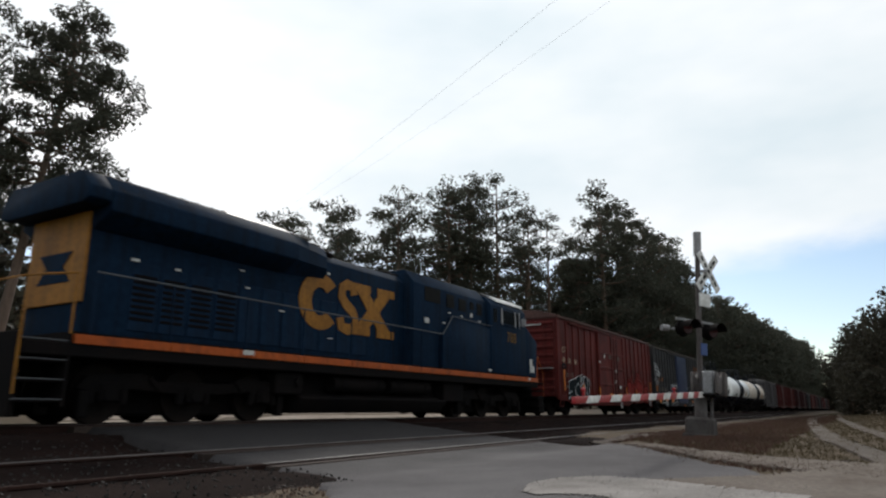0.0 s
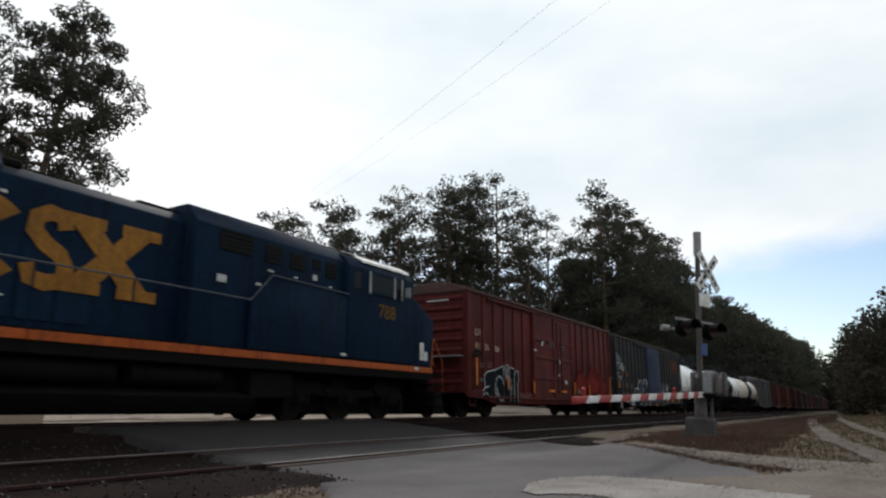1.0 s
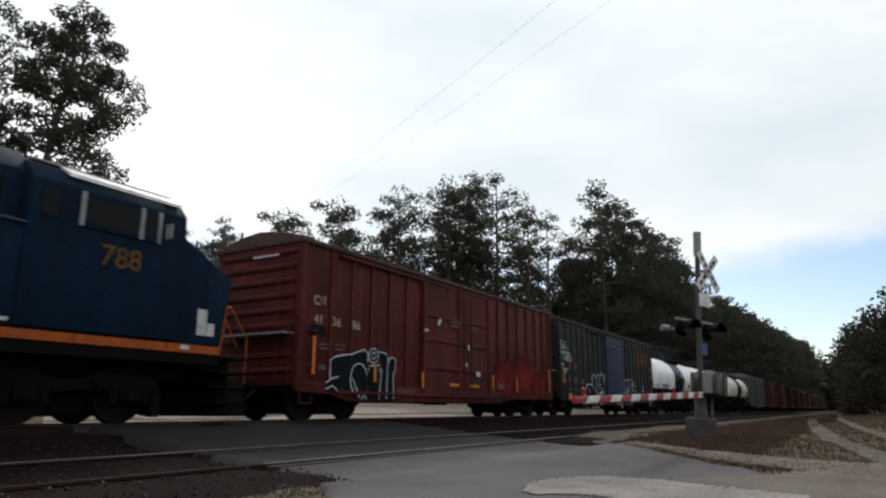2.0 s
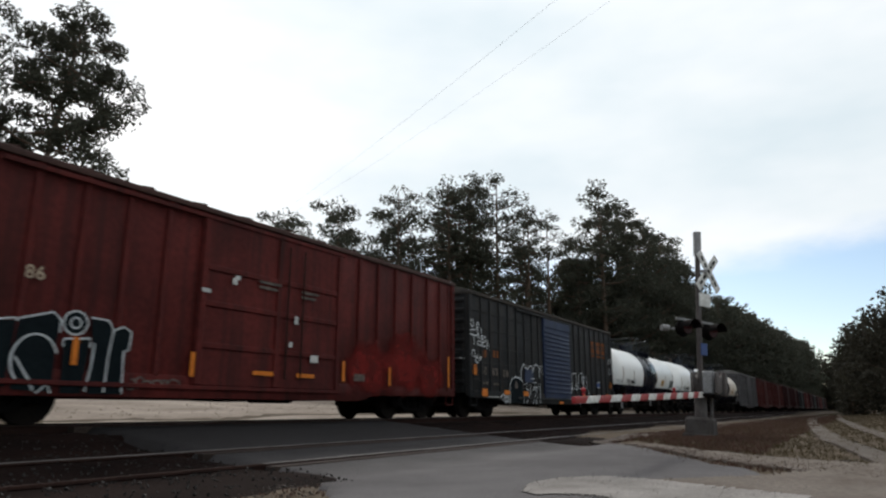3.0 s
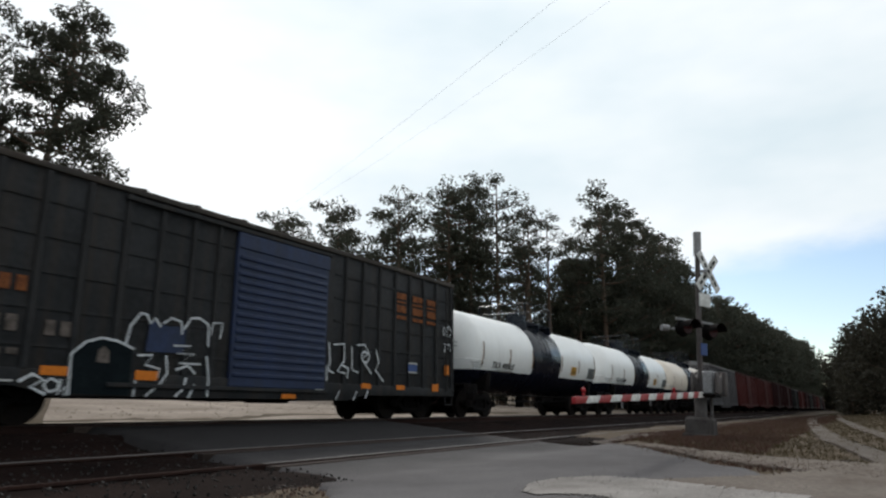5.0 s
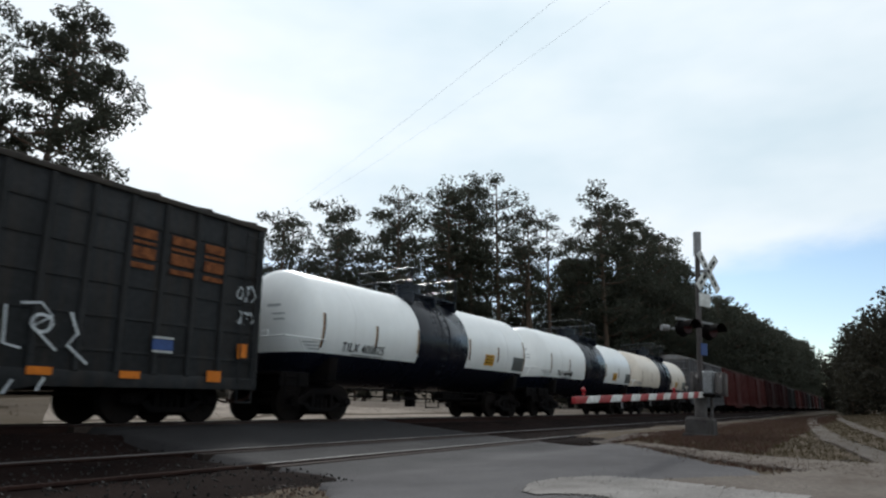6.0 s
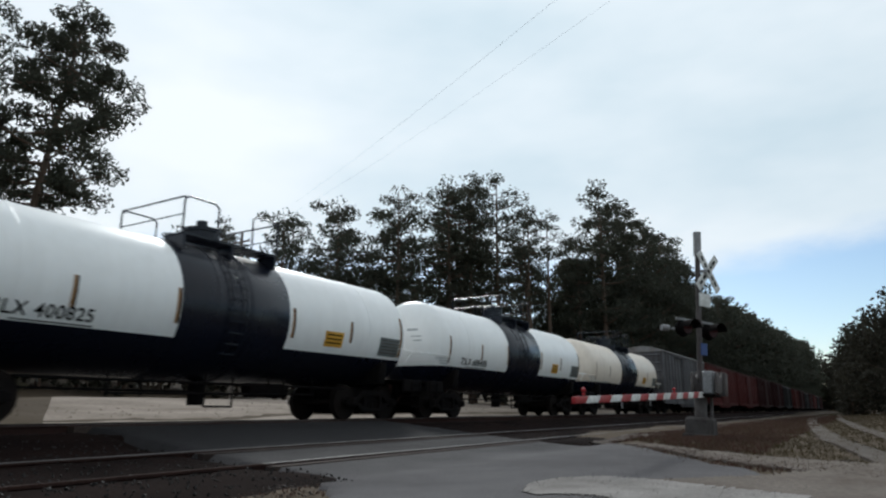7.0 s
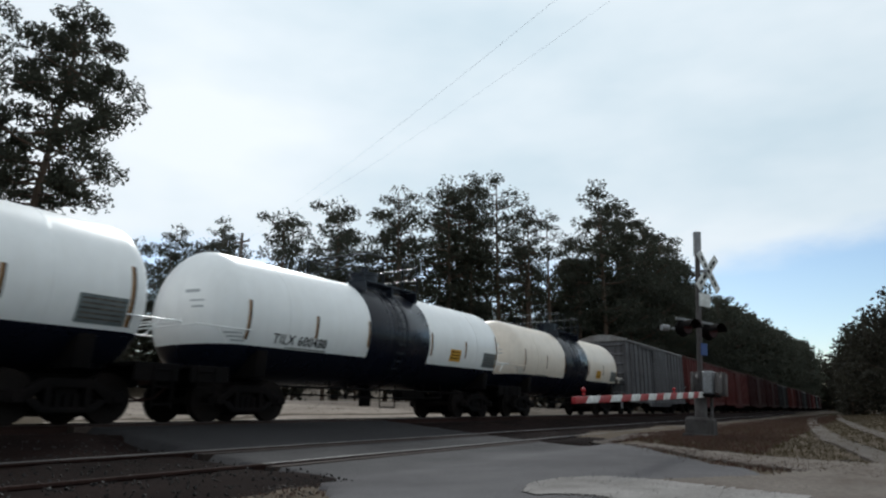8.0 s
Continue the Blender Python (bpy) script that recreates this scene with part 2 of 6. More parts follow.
DARKCAR = surface("weathered_black_car_paint", (0.028, 0.029, 0.031), 0.65, second=(0.016, 0.0165, 0.0175), coarse=0.6, fine=9, amount=0.8, bump=0.08, streak=0.6, grime=(0.042, 0.034, 0.028), spec=0.12)
DOORBLUE = surface("navy_door_paint", (0.013, 0.025, 0.072), 0.5, second=(0.009, 0.016, 0.042), coarse=0.6, fine=9, amount=0.7, bump=0.06, streak=0.4, grime=(0.02, 0.02, 0.025), spec=0.3)
GREYCAR = surface("weathered_grey_paint", (0.115, 0.112, 0.118), 0.65, second=(0.055, 0.052, 0.055), coarse=0.5, fine=9, amount=0.95, bump=0.08, streak=0.85, grime=(0.028, 0.021, 0.021), spec=0.15)
ROOF = surface("galvanised_roof", (0.20, 0.20, 0.20), 0.6, 0.2, second=(0.09, 0.065, 0.055), coarse=0.7, fine=10, amount=0.8, bump=0.1, spec=0.3)
ROOFDARK = surface("sooty_roof", (0.040, 0.038, 0.036), 0.8, 0.0, second=(0.07, 0.055, 0.045), coarse=0.7, fine=10, amount=0.8, bump=0.1, spec=0.12)
ROOFRUST = surface("rust_stained_roof", (0.07, 0.035, 0.03), 0.8, 0.0, second=(0.045, 0.028, 0.025), coarse=0.7, fine=10, amount=0.8, bump=0.1, spec=0.2)
GALV = surface("galvanised_steel", (0.28, 0.28, 0.29), 0.6, 0.3, second=(0.16, 0.155, 0.155), coarse=3, fine=20, amount=0.7, bump=0.06)
VERGE = surface("stony_verge", (0.105, 0.088, 0.078), 0.95, second=(0.045, 0.034, 0.028), coarse=1.8, fine=18, amount=1.0, bump=0.8, spec=0.1)
APRON = surface("tan_dirt", (0.150, 0.128, 0.112), 0.95, second=(0.092, 0.074, 0.062), coarse=0.7, fine=16, amount=0.95, bump=0.7, spec=0.08)
PRINT = surface("grey_print", (0.34, 0.36, 0.37), 0.6, second=(0.5, 0.5, 0.5), coarse=6, fine=30, amount=0.7, bump=0.0)
MASTGREY = surface("dull_mast_paint", (0.115, 0.105, 0.103), 0.75, 0.1, second=(0.06, 0.046, 0.044), coarse=2, fine=20, amount=0.8, bump=0.08, streak=0.3, spec=0.2)
SIGNWHITE = surface("white_sign_sheet", (0.72, 0.72, 0.70), 0.5, second=(0.45, 0.44, 0.42), coarse=5, fine=20, amount=0.7, bump=0.03, streak=0.3)
SIGNRED = surface("red_sign_sheet", (0.30, 0.016, 0.02), 0.45, second=(0.22, 0.015, 0.02), coarse=3, fine=20, bump=0.02)
SIGNBLUE = surface("blue_sign_sheet", (0.02, 0.055, 0.20), 0.5, second=(0.02, 0.05, 0.15), coarse=3, fine=20, bump=0.02)
SIGNBLACK = surface("black_sign_paint", (0.008, 0.008, 0.008), 0.7, coarse=3, fine=20, bump=0.0, spec=0.1)
STENCIL = surface("cream_stencil", (0.40, 0.32, 0.235), 0.7, second=(0.24, 0.17, 0.125), coarse=6, fine=30, amount=0.8, bump=0.0, spec=0.1)
PLACARDYELLOW = surface("yellow_placard", (0.62, 0.33, 0.03), 0.5, second=(0.45, 0.22, 0.02), coarse=4, fine=20, amount=0.6, bump=0.0)
CONCRETE = surface("weathered_concrete", (0.075, 0.068, 0.066), 0.9, second=(0.040, 0.034, 0.032), coarse=2.5, fine=25, amount=0.8, bump=0.4, spec=0.1)
GLASS = surface("dark_window_glass", (0.004, 0.005, 0.006), 0.15, spec=0.10, bump=0.0, fine=3)
DULLYELLOW = surface("dulled_yellow_paint", (0.12, 0.062, 0.010), 0.6, second=(0.07, 0.036, 0.008), coarse=3, fine=20, amount=0.8, bump=0.0, spec=0.1)
REFLECT = surface("amber_reflector", (0.60, 0.17, 0.008), 0.45, second=(0.40, 0.10, 0.008), coarse=4, fine=30, bump=0.02, spec=0.25)
DULLAMBER = surface("dull_amber_strip", (0.30, 0.155, 0.05), 0.5, second=(0.2, 0.11, 0.05), coarse=5, fine=30, bump=0.0)
RAILGREY = surface("dull_grey_rail_paint", (0.085, 0.09, 0.098), 0.6, second=(0.04, 0.042, 0.046), coarse=2, fine=15, bump=0.0, spec=0.2)
PAPER = surface("white_stencil", (0.52, 0.52, 0.50), 0.6, second=(0.30, 0.30, 0.29), coarse=4, fine=30, amount=0.7, bump=0.0)
FADED = surface("faded_stencil", (0.15, 0.125, 0.11), 0.7, second=(0.05, 0.042, 0.038), coarse=6, fine=30, amount=1.0, bump=0.0, spec=0.1)
RUSTLET = surface("orange_stencil", (0.24, 0.085, 0.03), 0.7, second=(0.08, 0.03, 0.016), coarse=6, fine=30, amount=1.0, bump=0.0, spec=0.1)
SPRAY = surface("white_spray_paint", (0.58, 0.60, 0.62), 0.6, second=(0.33, 0.34, 0.36), coarse=3, fine=20, amount=0.7, bump=0.0)
SPRAYDARK = surface("black_spray_paint", (0.006, 0.009, 0.011), 0.8, second=(0.010, 0.015, 0.017), coarse=2, fine=20, amount=0.7, bump=0.0, spec=0.04)
SPRAYRED = sprayed("red_spray_paint", (0.175, 0.013, 0.011), (0.10, 0.012, 0.010))
PLACARD = surface("grey_data_panel", (0.10, 0.12, 0.12), 0.5, second=(0.16, 0.18, 0.18), coarse=4, fine=30, amount=0.7, bump=0.0)
POLEWOOD = surface("grey_pole_timber", (0.16, 0.13, 0.11), 0.9, second=(0.10, 0.08, 0.07), coarse=2, fine=20, stretch=(1, 1, 0.2))
LAMPRED = glow("red_lamp", (0.24, 0.006, 0.010), 0.10)
LENSRED = surface("red_lens", (0.035, 0.004, 0.005), 0.35, coarse=4, fine=20, bump=0.02, spec=0.2)


# ---- mesh helpers ----
def box(bm, x0, x1, y0, y1, z0, z1, bevel=0.0):
    r = bmesh.ops.create_cube(bm, size=1, matrix=Matrix.LocRotScale(((x0 + x1) / 2, (y0 + y1) / 2, (z0 + z1) / 2), None, (x1 - x0, y1 - y0, z1 - z0)))
    if bevel > 0:
        es = list({e for v in r["verts"] for e in v.link_edges})
        bmesh.ops.bevel(bm, geom=es, offset=bevel, segments=1, affect="EDGES", profile=0.5)


def prism(bm, profile, x0, x1, bevel=0.0):
    """A (y, z) outline carried along x."""
    a = [bm.verts.new((x0, y, z)) for y, z in profile]
    b = [bm.verts.new((x1, y, z)) for y, z in profile]
    n = len(profile)
    fs = [bm.faces.new(a), bm.faces.new(b[::-1])]
    fs += [bm.faces.new((a[i], b[i], b[(i + 1) % n], a[(i + 1) % n])) for i in range(n)]
    bmesh.ops.recalc_face_normals(bm, faces=fs)
    if bevel > 0:
        es = list({e for f in fs for e in f.edges})
        bmesh.ops.bevel(bm, geom=es, offset=bevel, segments=2, affect="EDGES", profile=0.5)


def slab(bm, outline, y0, y1, bevel=0.0):
    """An (x, z) outline carried along y."""
    a = [bm.verts.new((x, y0, z)) for x, z in outline]
    b = [bm.verts.new((x, y1, z)) for x, z in outline]
    n = len(outline)
    fs = [bm.faces.new(a), bm.faces.new(b[::-1])]
    fs += [bm.faces.new((a[i], b[i], b[(i + 1) % n], a[(i + 1) % n])) for i in range(n)]
    bmesh.ops.recalc_face_normals(bm, faces=fs)
    if bevel > 0:
        es = list({e for f in fs for e in f.edges})
        bmesh.ops.bevel(bm, geom=es, offset=bevel, segments=2, affect="EDGES", profile=0.5)


def rod(bm, p, q, r, n=8, r2=None):
    """A round bar from p to q."""
    p, q = Vector(p), Vector(q)
    d = q - p
    m = Matrix.Translation((p + q) / 2) @ d.to_track_quat("Z", "Y").to_matrix().to_4x4()
    bmesh.ops.create_cone(bm, cap_ends=True, segments=n, radius1=r, radius2=r if r2 is None else r2, depth=d.length, matrix=m)


def pipe(bm, pts, r, n=6):
    for p, q in zip(pts, pts[1:]):
        rod(bm, p, q, r, n)


def turned(bm, stations, n=40, axis="x"):
    """A body of revolution about x: (x, radius) stations; zc is added by the caller."""
    rings = []
    for x, r in stations:
        rings.append([bm.verts.new((x, r * math.cos(2 * math.pi * k / n), r * math.sin(2 * math.pi * k / n))) for k in range(n)])
    for a, b in zip(rings, rings[1:]):
        for k in range(n):
            bm.faces.new((a[k], a[(k + 1) % n], b[(k + 1) % n], b[k]))
    bm.faces.new(rings[0][::-1])
    bm.faces.new(rings[-1])
    bmesh.ops.recalc_face_normals(bm, faces=bm.faces[:])


def shade(me, angle=35):
    for p in me.polygons:
        p.use_smooth = True
    me.set_sharp_from_angle(angle=radians(angle))


def mesh_of(bm, name, material, smooth=True):
    me = bpy.data.meshes.new(name)
    bm.to_mesh(me)
    bm.free()
    me.materials.append(material)
    if smooth:
        shade(me)
    return me


def part(name, bm, material, parent, label=""):
    """Links a bmesh, or a mesh that is shared, as one object under a thing or a part."""
    me = bm if isinstance(bm, bpy.types.Mesh) else mesh_of(bm, name, material)
    ob = new(name, me)
    ob.parent = parent
    return tagged(ob, label)


def bmb(*args, bevel=0.0):
    bm = bmesh.new()
    box(bm, *args, bevel=bevel)
    return bm


def placed(name, me, parent, x=0, y=0, z=0, rz=0, ry=0, rx=0):
    ob = part(name, me, None, parent)
    ob.matrix_basis = pose(x, y, z, rx, ry, rz)
    return ob


def thing(name, label, category, m=None, group="", kind=""):
    ob = new(name)
    ob.empty_display_size = 0.5
    if m is not None:
        ob.matrix_basis = m
    return tagged(ob, label, category, group, kind)


def lettering(name, text, size, material, parent, x, y, z, spacing=1.0, label=""):
    """Built-in font, upright on the side that looks to -y."""
    cu = bpy.data.curves.new(name, "FONT")
    cu.body, cu.size, cu.extrude, cu.space_character = text, size, 0.003, spacing
    cu.offset = 0.012 * size
    tmp = new(name, cu)
    dg = bpy.context.evaluated_depsgraph_get()
    me = bpy.data.meshes.new_from_object(tmp.evaluated_get(dg))
    bpy.data.objects.remove(tmp)
    bpy.data.curves.remove(cu)
    me.transform(Matrix.Translation((x, y, z)) @ Matrix.Rotation(radians(90), 4, "X"))
    me.materials.clear()
    me.materials.append(material)
    return part(name, me, None, parent, label)


def ribbon(bm, pts, width, y):
    """A flat painted stroke along (x, z) points on the side at y."""
    v = [Vector(p) for p in pts]
    rows = []
    for i, p in enumerate(v):
        d = (v[min(i + 1, len(v) - 1)] - v[max(i - 1, 0)])
        d = d.normalized() if d.length > 1e-6 else Vector((1, 0))
        end = d * width / 3 * (1 if i == len(v) - 1 else -1 if i == 0 else 0)
        o = Vector((-d.y, d.x)) * width / 2
        rows.append([bm.verts.new((q.x, y, q.y)) for q in (p + end + o, p + end - o)])
    fs = [bm.faces.new((a[0], a[1], b[1], b[0])) for a, b in zip(rows, rows[1:])]
    bmesh.ops.recalc_face_normals(bm, faces=fs)


def scrawl(rng, x0, z0, width, height, n=7, wob=0.35):
    """Loops of an unreadable spray-painted scrawl."""
    strokes = []
    for k in range(n):
        cx = x0 + width * (k + 0.5) / n
        a0, turn = rng.uniform(0, 6.28), rng.choice((-1, 1)) * rng.uniform(3.0, 6.5)
        rx, rz = width / n * rng.uniform(0.3, 0.75), height * rng.uniform(0.2, 0.48)
        cz = z0 + height * rng.uniform(0.4, 0.62)
        strokes.append([(cx + rx * math.cos(a0 + turn * i / 11) * (1 + wob * math.sin(i)), cz + rz * math.sin(a0 + turn * i / 11)) for i in range(12)])
    return strokes


# ---- ground ----
def smooth(a, b, v):
    t = min(1.0, max(0.0, (v - a) / (b - a)))
    return t * t * (3 - 2 * t)


def level(x, y):
    """Height of the ground."""
    south = -0.62 + 0.20 * smooth(7, 16, x)
    z = south
    z += (-0.60 + 0.13 * smooth(17, 20, x) - south) * smooth(-8.5, -7.0, y)          # foot of the siding
    z += 0.15 * smooth(-3.6, -2.6, y)
    z += 0.55 * smooth(2.6, 9.0, y) + 0.65 * smooth(8, 22, y) + 3.2 * smooth(30, 50, y)
    z += 0.10 * smooth(60, 200, x)
    z += 0.9 * smooth(-16, -40, y) * smooth(20, 60, x)
    z += 0.035 * noise.noise((x * 0.35, y * 0.35, 0)) + 0.02 * noise.noise((x * 1.3, y * 1.3, 3))
    return z


def sheet(name, xs, ys, zfun, material):
    vs = [(x, y, zfun(x, y)) for y in ys for x in xs]
    n = len(xs)
    fs = [(j * n + i, j * n + i + 1, (j + 1) * n + i + 1, (j + 1) * n + i) for j in range(len(ys) - 1) for i in range(n - 1)]
    me = bpy.data.meshes.new(name)
    me.from_pydata(vs, [], fs)
    me.materials.append(material)
    shade(me, 60)
    return new(name, me)


def steps(*stops):
    """Rising numbers: (start, step), ..., (end, 0)."""
    out = []
    for (a, s), (b, _) in zip(stops, stops[1:]):
        n = max(1, round((b - a) / s))
        out += [a + (b - a) * i / n for i in range(n)]
    return out + [stops[-1][0]]


def strip(name, left, right, material, lift, label, category, across=14, along=26, zfun=level, ragged=0.0):
    """A sheet between two plan outlines, lying on the ground, with ragged sides."""
    def at(line, u):
        u *= len(line) - 1
        i = min(int(u), len(line) - 2)
        f = u - i
        return [line[i][k] * (1 - f) + line[i + 1][k] * f for k in (0, 1)]
    vs, fs = [], []
    for j in range(along + 1):
        a, b = at(left, j / along), at(right, j / along)
        ra, rb = ragged * noise.noise((j * 0.9, 1, 5)), ragged * noise.noise((j * 0.9, 7, 5))
        for i in range(across + 1):
            f = i / across
            f = f + (ra * (1 - f) + rb * f)
            x, y = a[0] * (1 - f) + b[0] * f, a[1] * (1 - f) + b[1] * f
            edge = 0.0 if 0 < i < across else -0.30
            vs.append((x, y, zfun(x, y) + lift + edge))
    n = across + 1
    fs = [(j * n + i, j * n + i + 1, (j + 1) * n + i + 1, (j + 1) * n + i) for j in range(along) for i in range(across)]
    me = bpy.data.meshes.new(name)
    me.from_pydata(vs, [], fs)
    me.materials.append(material)
    me.update()
    if me.polygons[0].normal.z < 0:
        me.flip_normals()
    shade(me, 60)
    return tagged(new(name, me), label, category, kind="structure")


XS = steps((-2500, 800), (-100, 20), (-20, 1.5), (0, 0.4), (26, 1.2), (80, 6), (200, 30), (500, 500), (3500, 0))
YS = steps((-2500, 800), (-100, 15), (-40, 3), (-16, 0.4), (12, 1.5), (40, 8), (100, 800), (2500, 0))
ground = tagged(sheet("ground", XS, YS, level, SOIL), "bare brown soil with dry grass", "ground", kind="structure")

# siding: its near rail lies lower than its far rail
SIDE_Y, FAR_RAIL, NEAR_RAIL = -4.84, (-4.10, -0.343), (-5.58, -0.462)


def road_level(x, y):
    z = level(x, y)
    on_main = -0.07
    side = FAR_RAIL[1] - 0.065 + (y - FAR_RAIL[0]) * (FAR_RAIL[1] - NEAR_RAIL[1]) / 1.48
    if y > FAR_RAIL[0]:
        side += (on_main - FAR_RAIL[1] + 0.065) * min(1.0, (y - FAR_RAIL[0]) / 3.2) - min(3.2, y - FAR_RAIL[0]) * 0.0804
        side = min(side, on_main)
    z += (side - z) * smooth(-7.6, -6.3, y) * (1 - smooth(1.6, 3.2, y))
    return z


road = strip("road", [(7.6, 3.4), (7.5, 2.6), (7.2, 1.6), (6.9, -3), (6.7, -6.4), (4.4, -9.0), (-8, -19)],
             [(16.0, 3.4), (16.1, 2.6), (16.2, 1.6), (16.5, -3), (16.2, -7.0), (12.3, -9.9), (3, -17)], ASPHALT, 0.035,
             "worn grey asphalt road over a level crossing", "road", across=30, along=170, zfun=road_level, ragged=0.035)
strip("dirt_apron", [(8.2, -10.1), (9.0, -10.6), (9.6, -11.3), (10.8, -12.2), (12.4, -13.8)], [(7.2, -10.6), (7.0, -11.4), (7.0, -12.2), (7.0, -13.2), (7.0, -14.8)], APRON, 0.042,
      "tan stony dirt at the edge of the asphalt", "dirt", across=24, along=160, ragged=0.12)
strip("gravel_patch", [(6.9, -9.5), (7.6, -9.25), (8.3, -9.35), (8.7, -9.9), (8.55, -10.6), (8.2, -11.3), (7.9, -12.2)], [(6.6, -9.8), (6.7, -9.95), (6.7, -10.2), (6.6, -10.4), (6.4, -10.7), (6.0, -11.2), (5.6, -12.0)], GRAVEL, 0.05,
      "pale loose gravel beside the asphalt", "gravel", across=22, along=170, ragged=0.16)
strip("gravel_verge", [(14.2, -8.45), (12.5, -9.75), (11.3, -10.8), (10.0, -12.2)], [(14.5, -8.6), (13.3, -10.2), (12.2, -11.6), (11.5, -13.2)], APRON, 0.03,
      "thin pale gravel along the edge of the asphalt", "gravel", across=10, along=190, ragged=0.4)
strip("sand_clearing", [(10.4, 6.2), (20, 6.2), (40, 6.2), (70, 5.2)], [(24, 30), (29, 30), (39, 28), (70, 7.6)], SAND, 0.02,
      "pale sandy clearing beyond the railway", "sand", across=30, along=60, ragged=0.02)
strip("sand_road", [(9.0, 2.9), (24, 3.2), (50, 3.4), (120, 3.0)], [(10.6, 6.6), (24, 6.4), (50, 6.2), (120, 4.6)], SAND, 0.03,
      "pale sandy service road along the railway", "dirt road", across=12, along=60, ragged=0.05)
RUT_A = [(8, -13.3), (13, -12.5), (17.5, -11.8), (29, -10.9), (58, -9.1), (95, -8.9)]
RUT_B = [(8, -14.6), (14.5, -13.4), (22, -12.8), (30, -12.3), (60, -10.9), (95, -10.2)]
for line, wide in ((RUT_A, 0.62), (RUT_B, 0.55)):
    strip("dirt_track", line, [(x, y - wide) for x, y in line], RUT, 0.03,
          "pale wheel rut of a dirt track", "dirt track", across=8, along=420, ragged=0.28)


def bed(name, y0, y1, za, zb, label):
    """Ballast bank with sloped shoulders."""
    bm = bmesh.new()
    xs = steps((-120, 6), (-6, 0.7), (40, 3), (120, 20), (600, 0))
    prof = [(y0 - 0.9, -0.35), (y0, 0.0), (y0 * 0.5 + y1 * 0.5, 0.01), (y1, 0.0), (y1 + 0.9, -0.35)]
    rows = []
    for x in xs:
        row = []
        for y, dz in prof:
            base = za + (zb - za) * (y - y0) / (y1 - y0)
            row.append(bm.verts.new((x, y + 0.06 * noise.noise((x, y, 2)), base + dz + 0.03 * noise.noise((x * 1.7, y * 1.7, 9)))))
        rows.append(row)
    for a, b in zip(rows, rows[1:]):
        for i in range(len(prof) - 1):
            bm.faces.new((a[i], b[i], b[i + 1], a[i + 1]))
    bmesh.ops.recalc_face_normals(bm, faces=bm.faces[:])
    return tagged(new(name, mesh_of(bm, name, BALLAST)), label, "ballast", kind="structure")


bed("ballast_main", -1.9, 1.9, -0.155, -0.155, "dark stone ballast under the main line")


def fill_level(x, y):
    z = -0.62 + 0.11 * smooth(-7.8, -6.3, y) + 0.0 * x
    z = max(z, -0.395 + (y - FAR_RAIL[0]) * 0.0804) if y > -6.3 else z
    z = min(z, -0.36) if y < -3.4 else max(min(z, -0.36), -0.36 + 0.24 * smooth(-3.4, -1.8, y))
    z -= 0.35 * smooth(6.9, 7.3, x) * (1 - smooth(15.8, 16.2, x))
    return z + 0.018 * noise.noise((x * 1.7, y * 1.7, 9)) + 0.012 * noise.noise((x * 4, y * 4, 2))


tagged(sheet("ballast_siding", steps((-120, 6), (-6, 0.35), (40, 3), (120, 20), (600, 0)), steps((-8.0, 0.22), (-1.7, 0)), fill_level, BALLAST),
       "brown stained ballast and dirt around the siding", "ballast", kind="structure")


strip("siding_shoulder", [(16.6, -6.7), (30, -6.7), (60, -6.7), (110, -6.6), (200, -6.4)], [(16.4, -8.3), (30, -8.3), (60, -8.1), (110, -7.9), (200, -7.6)], VERGE, 0.03,
      "pinkish stony shoulder of the siding", "gravel", across=10, along=420, zfun=lambda x, y: max(level(x, y), fill_level(x, y)), ragged=0.25)


def track(name, y0, z0, y1, z1, label):
    """Two rails on timber sleepers; (y, z) of the head of each rail."""
    tr = thing(name, label, "railway track", kind="structure")
    for y, z in ((y0, z0), (y1, z1)):
        bm = bmesh.new()
        prism(bm, [(y - 0.07, z - 0.17), (y + 0.07, z - 0.17), (y + 0.07, z - 0.155), (y + 0.012, z - 0.13), (y + 0.012, z - 0.045), (y + 0.034, z - 0.035), (y + 0.034, z - 0.012),
                   (y - 0.034, z - 0.012), (y - 0.034, z - 0.035), (y - 0.012, z - 0.045), (y - 0.012, z - 0.13), (y - 0.07, z - 0.155)], -150, 700)
        rail = part("rail", bm, RUSTY, tr, "rust-brown steel rail")
        worn = 7.0 if y == NEAR_RAIL[0] else -150.0      # where wheels and tyres keep the head bright
        for x0, x1, m, lab in ((-150.0, worn, RUSTY, "rusty rail head"), (worn, 700.0, RAILTOP, "worn rail head")):
            if x1 > x0:
                bm = bmesh.new()
                prism(bm, [(y - 0.033, z - 0.012), (y + 0.033, z - 0.012), (y + 0.026, z), (y - 0.026, z)], x0, x1)
                part("rail_head", bm, m, rail, lab)
    tilt = math.degrees(math.atan2(z1 - z0, y1 - y0))
    me = mesh_of(bmb(-0.115, 0.115, -1.3, 1.3, -0.17, 0.0, bevel=0.012), "sleeper", TIE)
    rng = random.Random(name)
    yc, zc = (y0 + y1) / 2, (z0 + z1) / 2 - 0.172
    for k in range(130):
        x = -4 + 0.53 * k
        placed("sleeper", me, tr, x + rng.uniform(-0.03, 0.03), yc + rng.uniform(-0.05, 0.05), zc + rng.uniform(-0.01, 0.0), rz=rng.uniform(-1, 1), rx=tilt)
    return tr


